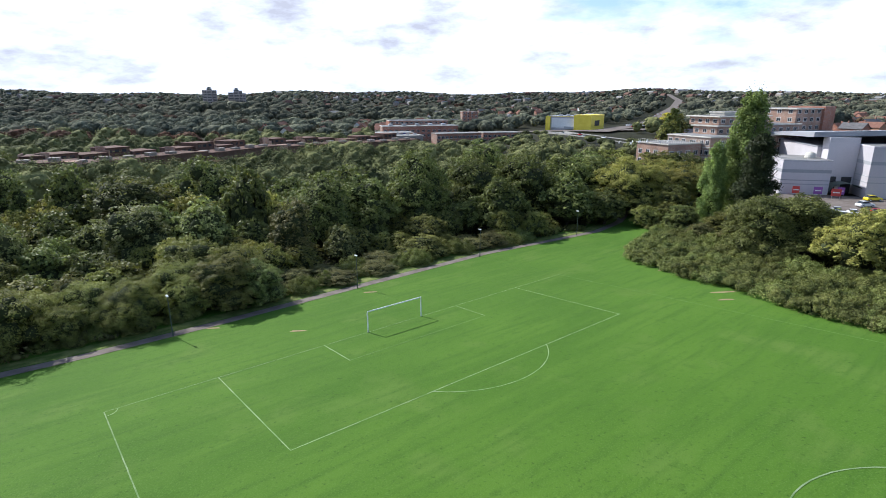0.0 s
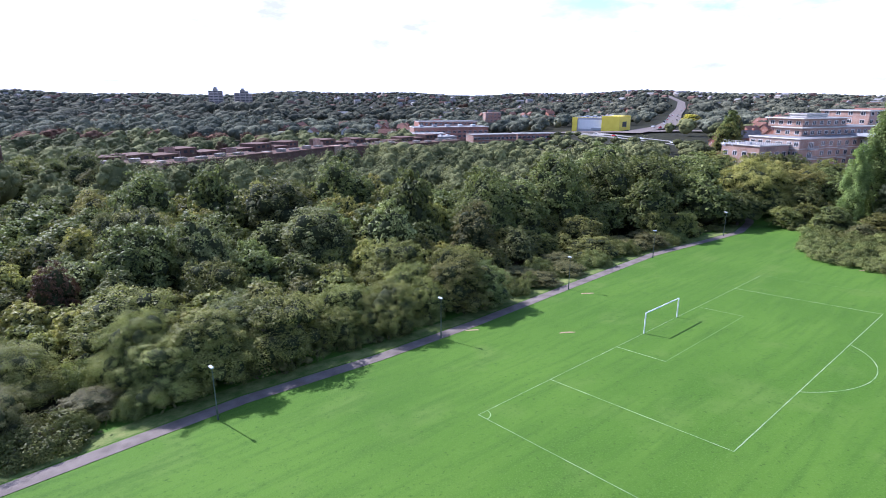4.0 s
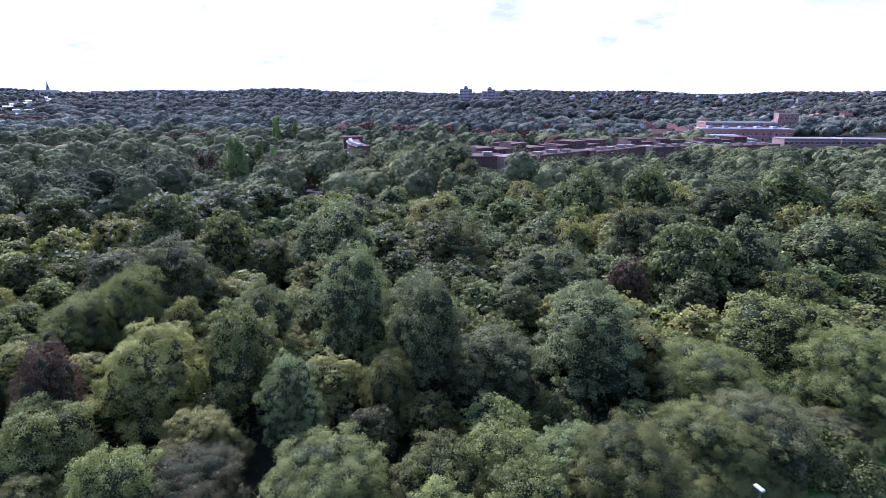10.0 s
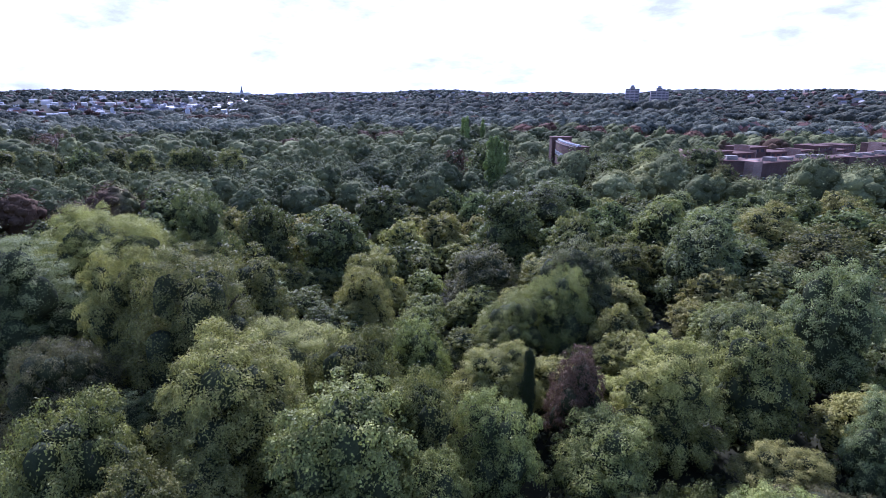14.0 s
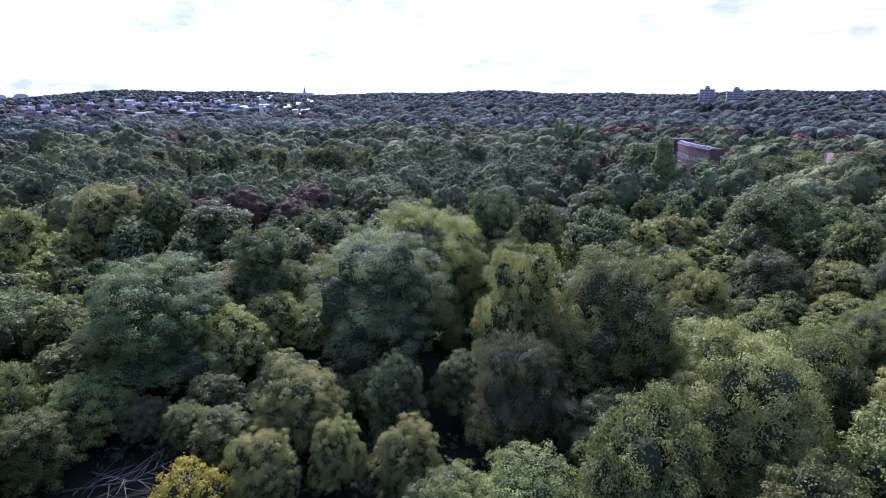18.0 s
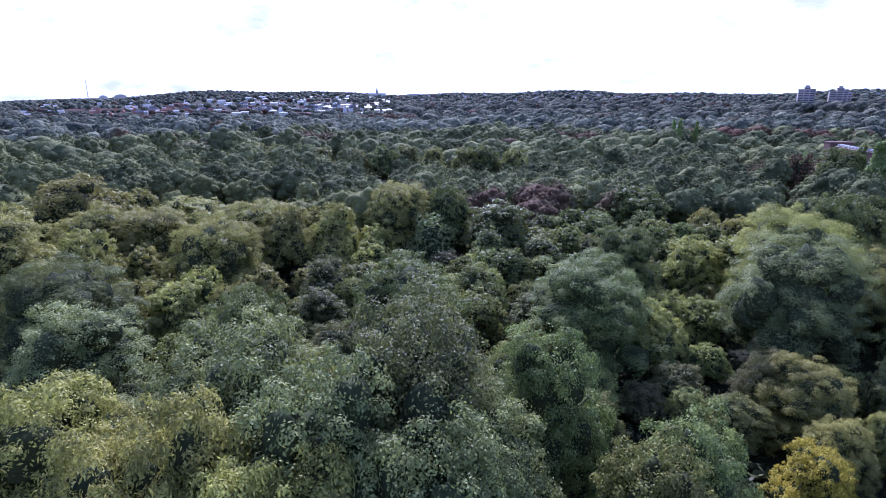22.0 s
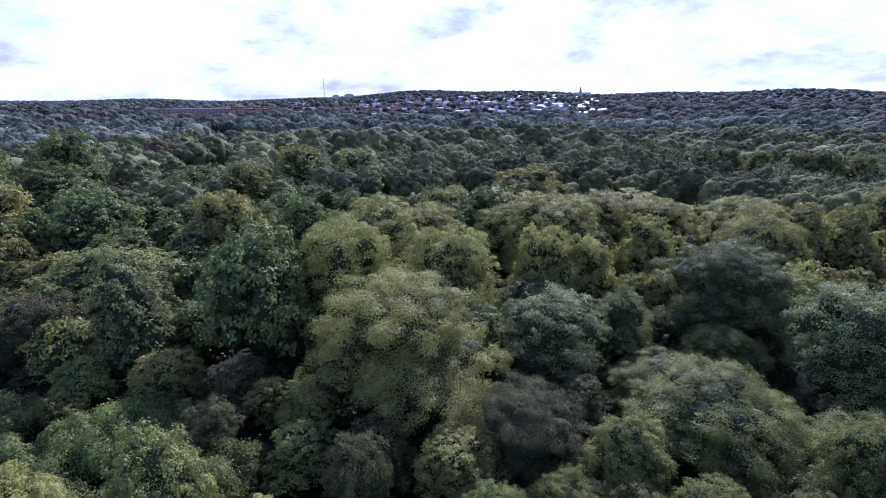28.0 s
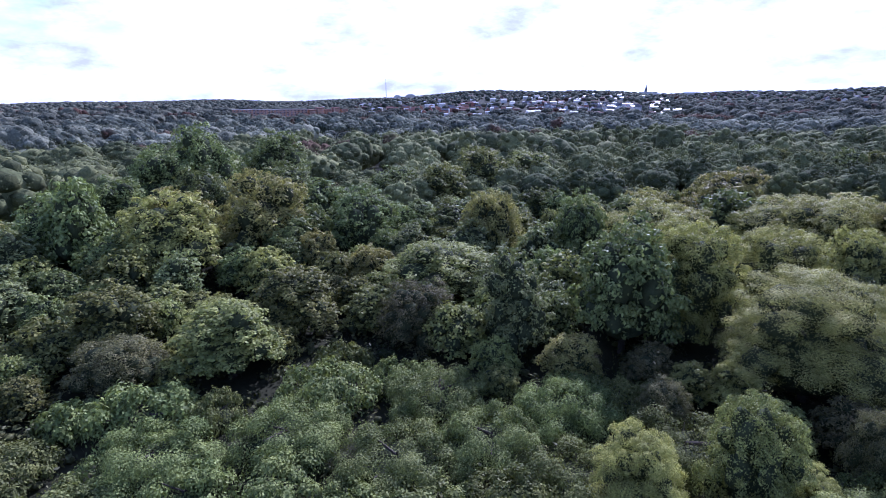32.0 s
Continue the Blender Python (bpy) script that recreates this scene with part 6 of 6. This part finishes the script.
def house_meshes():
    out = []
    for wall, roof, w, d, h in ((RED_BRICK, TILE_ROOF, 9, 8, 5.6), (RENDERED, TILE_ROOF, 10, 8, 5.4), (RENDERED, GREY_ROOF, 12, 8, 5.6), (ORANGE_BRICK, TILE_ROOF, 16, 8.5, 5.6), (RED_BRICK, GREY_ROOF, 14, 8, 5.8)):
        bm = bmesh.new()
        box(bm, -w / 2, -d / 2, -3, w / 2, d / 2, h)
        g = [bm.verts.new(p) for p in ((-w / 2, -d / 2, h), (-w / 2, d / 2, h), (-w / 2, 0, h + 3), (w / 2, -d / 2, h), (w / 2, d / 2, h), (w / 2, 0, h + 3))]
        bm.faces.new(g[:3])
        bm.faces.new(g[3:])
        a = bpy.data.meshes.new("wall")
        bm.to_mesh(a)
        bm.free()
        a.materials.append(wall)
        bm = bmesh.new()
        for s in (-1, 1):
            p = [bm.verts.new(q) for q in ((-w / 2 - 0.4, s * (d / 2 + 0.5), h - 0.35), (w / 2 + 0.4, s * (d / 2 + 0.5), h - 0.35), (w / 2 + 0.4, 0, h + 3.25), (-w / 2 - 0.4, 0, h + 3.25),
                                           (-w / 2 - 0.4, s * (d / 2 + 0.5), h - 0.1), (w / 2 + 0.4, s * (d / 2 + 0.5), h - 0.1), (w / 2 + 0.4, 0, h + 3.5), (-w / 2 - 0.4, 0, h + 3.5))]
            for f in ((0, 1, 2, 3), (4, 5, 6, 7), (0, 1, 5, 4), (0, 3, 7, 4), (1, 2, 6, 5)):
                bm.faces.new([p[i] for i in f])
        b = bpy.data.meshes.new("roof")
        bm.to_mesh(b)
        bm.free()
        b.materials.append(roof)
        bm = bmesh.new()
        box(bm, w * 0.25, -0.5, h + 2, w * 0.25 + 0.8, 0.5, h + 4.4)
        c = bpy.data.meshes.new("chimney")
        bm.to_mesh(c)
        bm.free()
        c.materials.append(RED_BRICK)
        out.append((a, b, c, w, d))
    return out


HOUSES = house_meshes()
HOUSE_LABELS = ("small red brick house with a tiled roof", "white rendered house with a red tiled roof", "white rendered house with a slate roof", "orange brick terrace house with a tiled roof", "red brick house with a slate roof")


def house(kind, x, y, turn, rise=0.0):
    a, b, c, w, d = HOUSES[kind]
    ob = place("house", HOUSE_LABELS[kind], "house", x, y, land(x, y) + rise, turn, "houses of the town")
    new("wall", a).parent = ob
    roof = new("roof", b)
    roof.parent = ob
    new("chimney", c).parent = roof
    for k in (-0.28, 0.28):
        window(ob, pose(k * w, -d / 2 - 0.01, 3.3, 0, 0, 180), 1.9, 1.4)


HOUSE_SPOTS = []


def town():
    d = random.Random(77)
    # rows of roofs behind the hall, hillside streets, white houses across the valley
    for yaw0, yaw1, d0, d1, n, kinds, turn in ((-47, -37, 330, 760, 50, (0, 0, 3, 4, 0), 20), (-24, -4, 620, 1250, 44, (0, 1, 2, 0, 4), 10), (-6, 9, 480, 700, 18, (0, 1, 0, 3), -10),
                                               (60, 71, 1130, 1420, 44, (2, 1, 2), 60), (74, 84, 1150, 1500, 30, (0, 3, 4), 75), (34, 47, 1500, 1900, 14, (2, 1), 30)):
        for i in range(n):
            for attempt in range(20):
                yaw, r = radians(d.uniform(yaw0, yaw1)), d.uniform(d0, d1)
                x, y = -100 - r * math.sin(yaw), 10 + r * math.cos(yaw)
                if abs(beside([(118, 420), (181, 510), (330, 830), (575, 1365)], x, y)) > 30 and all((x - a) ** 2 + (y - b) ** 2 > 300 for a, b in HOUSE_SPOTS) and \
                        not (60 < x < 160 and 300 < y < 540):
                    break
            HOUSE_SPOTS.append((x, y))
            house(d.choice(kinds), x, y, turn + d.choice((0, 90)) + d.uniform(-8, 8), d.uniform(0.5, 2.5))


town()


def school():
    ob = place("school", "long orange brick school with pale gables", "building", -1075, -110, land(-1075, -110) + 7, 95)
    block(ob, -70, 0, 40, 18, -9, 12, ORANGE_BRICK, FLAT_ROOF)
    facade(ob, 40, 0, -70, 0, 2, 3, 3.3, 20, 2.6, 1.8)
    for i in range(5):
        bm = bmesh.new()
        box(bm, 42 + i * 13, -3 + i, -9, 52 + i * 13, 20, 10 + 3 * (i % 2))
        part("wing", bm, ORANGE_BRICK, ob)
        bm = bmesh.new()
        box(bm, 41.5 + i * 13, -3.5 + i, 10.01 + 3 * (i % 2), 52.5 + i * 13, 20.5, 11.6 + 3 * (i % 2), 0.6)
        part("wing_roof", bm, TILE_ROOF, ob)


school()


# ---- woods beyond ----
CLEAR = [(104, 178, 62), (-30, 440, 45), (12, 397, 30), (112, 484, 48), (108, 378, 45),
         (-211, 219, 9), (-204, 210, 9), (-196, 199, 9), (-190, 191, 8), (-476, 1105, 12), (-408, 1128, 12), (-1075, -130, 90), (170, 520, 60), (-316, 58, 13), (-305, 50, 9), (-703, -69, 42)]


FAR_TREES = [tree for tree in STANDING if tree[0] < -285 or tree[1] > 100]


def COPPER(x, y):
    """The broad stand of copper-leaved trees north of the wood."""
    return ((x + 291) / 62) ** 2 + ((y - 392) / 22) ** 2 < 1 or ((x + 190) / 50) ** 2 + ((y - 420) / 16) ** 2 < 1


def stuff_wood(name, mat, lo, hi, step, leaves, size, radius, height, seed, label, lumps, which=None):
    """Crowns too many to count, in one mesh, between two distances from the path."""
    rng = np.random.default_rng(seed)
    d = random.Random(seed)
    c, r, big, bigr, whose, tones = [], [], [], [], [], []
    span = int(hi / step) + 2
    for i in range(-span, span):
        for j in range(-span, span):
            x = -100 + (i + (j % 2) / 2 + d.uniform(-0.4, 0.4)) * step
            y = 10 + (j + d.uniform(-0.4, 0.4)) * step * 0.87
            dist = math.hypot(x + 100, y - 10)
            yaw = math.degrees(math.atan2(-(x + 100), y - 10))
            if not (lo <= dist < hi and -46 < yaw < (120 if dist > 600 else 152)):
                continue
            if dist < 330 and (in_fill(x, y, beside(WAY, x, y)) and -500 < beside(WAY, x, y) and y < 134 and x < 36 and y > -190 or x > 30 and y < 156):
                continue
            if dist < 480 and -5 < beside(ESTATE, x, y) < 30:
                continue
            if any((x - cx) ** 2 + (y - cy) ** 2 < cr * cr for cx, cy, cr in CLEAR) or on_road(x, y):
                continue
            if COPPER(x, y) != (name == "copper_wood") or any((x - tx) ** 2 + (y - ty) ** 2 < (0.6 * tr + 2) ** 2 for tx, ty, tt, tr in FAR_TREES):
                continue
            if any((x - hx) ** 2 + (y - hy) ** 2 < (8 + 0.25 * radius) ** 2 for hx, hy in HOUSE_SPOTS):
                continue
            patch = noise.noise((x * 0.012, y * 0.012, 7)) + 0.5 * noise.noise((x * 0.05, y * 0.05, 2))
            if which and not which(x, y, patch + d.uniform(-0.25, 0.25)):
                continue
            h = height * d.choice((d.uniform(0.6, 0.85), d.uniform(0.8, 1.0), d.uniform(0.9, 1.12))) * (1 + 0.4 * patch)
            if 100 < dist < 330 and -35 < yaw < 16:      # lower growth in the dip before the brick estate
                h = max(2.6, min(h * 1.35, (11.0 if -152 < x < -114 else 17.4) - 13.0 * min(1.0, max(0.0, (dist - 100) / 92)) + d.uniform(-2.0, 1.2) - land(x, y)))
            if (x + 178) ** 2 + (y - 148) ** 2 < 17 ** 2:      # open in front of the stair block
                h = max(2.5, min(h, -1.0 + d.uniform(-1.5, 2.0) - land(x, y)))
            if yaw < -8 and 190 < dist < 460:            # trees that stay below the flyover and the shops
                h = max(5.0, min(h * 1.3, 26.0 - 27.5 * math.hypot(x, y) / 400 + d.uniform(-3.0, 0.5) - land(x, y)))
            if yaw < 10 and dist > 400:                  # gardens and streets of the town
                if d.random() < 0.2 and dist < 900:
                    continue
                h *= 0.8
            if 57 < yaw < 88 and 850 < dist < 1550:       # gardens of the hillside streets
                if d.random() < 0.4:
                    continue
                h *= 0.6
            if math.hypot(x + 420, y - 1060) < 80:      # tall trees before the towers
                h = d.uniform(21.5, 25.5) - land(x, y)
            R = radius * d.choice((d.uniform(0.55, 0.8), d.uniform(0.8, 1.1), d.uniform(0.95, 1.25))) * (0.6 + 0.42 * h / height)
            R = min(R, 0.85 * h)
            z = land(x, y)
            tones.append(min(1.0, max(0.0, 0.5 + 0.55 * noise.noise((x * 0.013, y * 0.013, 5)) + d.uniform(-0.42, 0.42))))
            big.append((x, y, z + h * 0.5))
            bigr.append((R * 0.82, R * 0.82, h * 0.49))
            for k in range(lumps):
                u, a, s = 1 - 1.15 * (k + d.random()) / lumps, k * 2.4 + d.uniform(-0.5, 0.5), R * d.uniform(0.26, 0.44)
                w = math.sqrt(max(0, 1 - u * u)) * R * 0.68
                c.append((x + w * math.cos(a), y + w * math.sin(a), z + h * 0.5 + u * (h * 0.49 - s * 0.9)))
                r.append((s, s, s * d.uniform(0.75, 1.0)))
                whose.append(len(big) - 1)
    if lumps > 8:
        solid = both(core(rng, c, r, 0.72, 1, 0.1), core(rng, big, bigr, 0.82, 2, 0.07))
    else:
        solid = both(core(rng, c, r, 0.85, 1, 0.1), core(rng, big, bigr, 0.9, 2 if lumps > 2 else 1, 0.08))
    hull = leaf_cloud(rng, big, np.array(bigr) * (1.0, 1.0, 1.02), int(len(big) * leaves * 0.4), size, size * 0.6, 0.0, -0.2, 0.97, None, np.arange(len(big)))
    tufts = leaf_cloud(rng, c, r, int(len(big) * leaves * 0.6), size, size * 0.6, 0.0, -0.2, 0.5, None, whose)
    me = mesh_from(name, both(tufts[:2], hull[:2]), solid, mat)
    ends = (len(solid[1]) - len(c) * len(BALLS[1][1])) // len(big)
    tree = np.concatenate([tufts[2], hull[2], np.repeat(whose, len(BALLS[1][1])), np.repeat(np.arange(len(big)), ends)])
    me.attributes.new("tree_tone", "FLOAT", "FACE").data.foreach_set("value", np.asarray(tones, np.float32)[tree])
    tagged(new(name, me), label, "trees", kind="stuff")


LANE = [(-462, 72), (-496, 98), (-545, 138)]
ROAD = [(112, 330), (118, 420), (150, 470), (181, 510), (250, 650), (330, 830), (440, 1060), (575, 1365), (700, 1750)]


def on_road(x, y):
    return x > 60 and y > 300 and abs(beside(ROAD, x, y)) < 22 or -560 < x < -440 and abs(beside(LANE, x, y)) < 10


stuff_wood("woodland", LEAF["wood"], 60, 270, 9.4, 480, 0.54, 5.2, 12, 3, "dense mixed green woodland crowns", 16, lambda x, y, p: p < 0.5 and not tan_wood(x, y))
stuff_wood("pale_woodland", LEAF["wood_willow"], 60, 270, 9.4, 580, 0.42, 5.0, 10, 3, "pale willows among the woodland", 16, lambda x, y, p: p >= 0.5 or tan_wood(x, y))
stuff_wood("copper_wood", LEAF["copper_wood"], 270, 480, 15.5, 260, 0.6, 8.6, 16, 9, "stand of copper-brown trees", 14)
stuff_wood("middle_wood", LEAF["wood"], 270, 480, 15.5, 260, 0.6, 8.6, 15.5, 6, "mixed woodland crowns in the middle distance", 14)
# from here outwards the crowns carry painted distance haze
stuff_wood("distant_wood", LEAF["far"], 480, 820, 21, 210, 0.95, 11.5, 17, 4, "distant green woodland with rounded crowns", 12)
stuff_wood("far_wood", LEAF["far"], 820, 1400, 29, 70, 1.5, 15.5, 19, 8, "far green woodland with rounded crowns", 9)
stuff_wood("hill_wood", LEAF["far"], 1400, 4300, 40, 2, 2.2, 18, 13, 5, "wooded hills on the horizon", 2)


def far_streets():
    """Houses of the suburbs on the far slopes, too many to count: walls and gabled roofs."""
    d = random.Random(91)
    verts, faces, slots = [], [], []
    for yaw0, yaw1, d0, d1, n in ((-45, 14, 1000, 2300, 200), (56, 92, 1000, 2000, 210), (20, 56, 1700, 2500, 70)):
        for i in range(n):
            yaw, r, turn = radians(d.uniform(yaw0, yaw1)), d.uniform(d0, d1), d.uniform(0, 3.14)
            x, y = -100 - r * math.sin(yaw), 10 + r * math.cos(yaw)
            if on_road(x, y):
                continue
            w, l, h, z = d.uniform(4, 5.5), d.uniform(5, 13), d.uniform(5.5, 7.5), land(x, y) - 0.5
            pitch = 0.8
            if yaw0 == 56:      # terraces along the slope, low roofs turned to the valley
                w, l, turn, pitch = w * 0.8, l * 0.7, yaw + d.uniform(-0.25, 0.1), d.uniform(0.28, 0.42)
            h += 1.2 if r > 1400 else 0.6
            k, c, s = len(verts), math.cos(turn), math.sin(turn)
            for px, py, pz in ((-l, -w, 0), (l, -w, 0), (l, w, 0), (-l, w, 0), (-l, -w, h), (l, -w, h), (l, w, h), (-l, w, h), (-l, 0, h + w * pitch), (l, 0, h + w * pitch)):
                verts.append((x + px * c - py * s, y + px * s + py * c, z + pz))
            white = d.random() < 0.55
            for f, m in (((0, 1, 5, 4), 0), ((2, 3, 7, 6), 0), ((1, 2, 6, 9, 5), 0), ((3, 0, 4, 8, 7), 0), ((4, 5, 9, 8), 1), ((6, 7, 8, 9), 1)):
                faces.append([k + j for j in f])
                slots.append((5 if m else 4) if white and yaw0 == 56 else m * 2 + (0 if white else 1))
    me = bpy.data.meshes.new("far_streets")
    me.from_pydata(verts, [], faces)
    for m in (PALE_BRICK, BROWN_BRICK, FLAT_ROOF, BROWN_ROOF, STONE_BAND, SLATE_SHEEN):
        me.materials.append(m)
    me.polygons.foreach_set("material_index", slots)
    tagged(new("far_streets", me), "pale and brick houses of suburban streets on far slopes", "houses", kind="stuff")


far_streets()


def patch_of_ground(name, x, y, rx, ry, mat, label, category):
    """An irregular flat patch lying on the land."""
    bm = bmesh.new()
    ring = []
    for i in range(28):
        a = i * 6.28319 / 28
        k = 1 + 0.14 * math.sin(3 * a + x) + 0.08 * math.cos(5 * a)
        px, py = x + rx * k * math.cos(a), y + ry * k * math.sin(a)
        ring.append(bm.verts.new((px, py, land(px, py) + 0.25)))
    mid = bm.verts.new((x, y, land(x, y) + 0.3))
    for i in range(28):
        bm.faces.new((mid, ring[i], ring[(i + 1) % 28]))
    tagged(mesh_object(name, bm, mat), label, category, kind="structure")


patch_of_ground("gravel_yard", -315, 56, 13, 8, ASPHALT, "pale gravel yard in a clearing of the wood", "yard")
patch_of_ground("playing_field", -703, -69, 38, 42, DRY_GRASS, "pale green playing field beyond the wood", "field")
tagged(strip("lane", LANE, 5.5, 0.4, ASPHALT), "pale narrow lane through the wood", "road", kind="structure")
for i, (x, y, turn) in enumerate(((-313, 55, 20), (-318.5, 57, 15), (-309, 52, 60), (-316, 61, 100))):
    car(("white", "white", "silver", "white")[i], x, y, land(x, y) + 0.4, turn, "cars in the clearing")


def stadium(x, y):
    """Two shallow white vaults of a stadium roof rising over the far hill."""
    ob = place("stadium", "distant stadium with shallow white vaulted roofs", "stadium", x, y, land(x, y) + 5, 80)
    for x0, w, h in ((-46, 30, 16), (4, 44, 20), (62, 22, 12)):
        bm = bmesh.new()
        rows = []
        for i in range(11):
            a = math.pi * i / 10
            rows.append([bm.verts.new((x0 + w / 2 - w / 2 * math.cos(a), q, h * (0.45 + 0.55 * math.sin(a)))) for q in (-15, 15)])
        rows.append([bm.verts.new((x0 + w, q, -12)) for q in (-15, 15)])
        rows.insert(0, [bm.verts.new((x0, q, -12)) for q in (-15, 15)])
        for p, q in zip(rows, rows[1:]):
            bm.faces.new((p[0], q[0], q[1], p[1]))
        bm.faces.new([r[0] for r in rows])
        bm.faces.new([r[1] for r in rows][::-1])
        part("vault", bm, STONE_BAND, ob)


stadium(-2590, 462)


def warehouse(x, y, w):
    ob = place("warehouse", "long low white warehouse on the far slope", "building", x, y, land(x, y), 40, "white sheds on the far slope")
    block(ob, -w / 2, -10, w / 2, 10, 0, 16.5, STONE_BAND, FLAT_ROOF, None, 0.3)


warehouse(-2010, 1285, 66)
warehouse(-1905, 1390, 40)


def dead_branch(x, y, turn, length):
    """A bare fallen limb with forked twigs, propped on its own side shoots."""
    d = random.Random(int(turn))
    ob = tagged(new("dead_branch"), "bare grey fallen branch with forked twigs in a clearing", "branch", "fallen branches in the clearing")
    ob.matrix_basis = pose(x, y, land(x, y), 0, 0, turn)
    bm = bmesh.new()
    tube(bm, (0, 0, 0.08), (length, 0, 1.3), 0.11, 7, 0.03)
    part("limb", bm, DEAD_WOOD, ob)
    for i in range(9):
        k = 0.2 + 0.08 * i
        bm = bmesh.new()
        side, rise = (1 if i % 2 else -1) * d.uniform(0.8, 2.0), d.uniform(0.0, 0.9)
        a = (length * k, 0, 0.08 + 1.22 * k)
        b = (length * k + d.uniform(0.6, 1.4), side, a[2] + rise)
        tube(bm, a, b, 0.045, 5, 0.02)
        tube(bm, b, (b[0] + d.uniform(0.3, 0.8), b[1] + side * 0.5, b[2] + rise * 0.4), 0.02, 5, 0.008)
        part("twig", bm, DEAD_WOOD, ob)


for branch in ((-170.8, -26.5, 40, 6.5), (-168.2, -25.8, 75, 5.5), (-171.5, -24.5, 12, 5.0)):
    dead_branch(*branch)
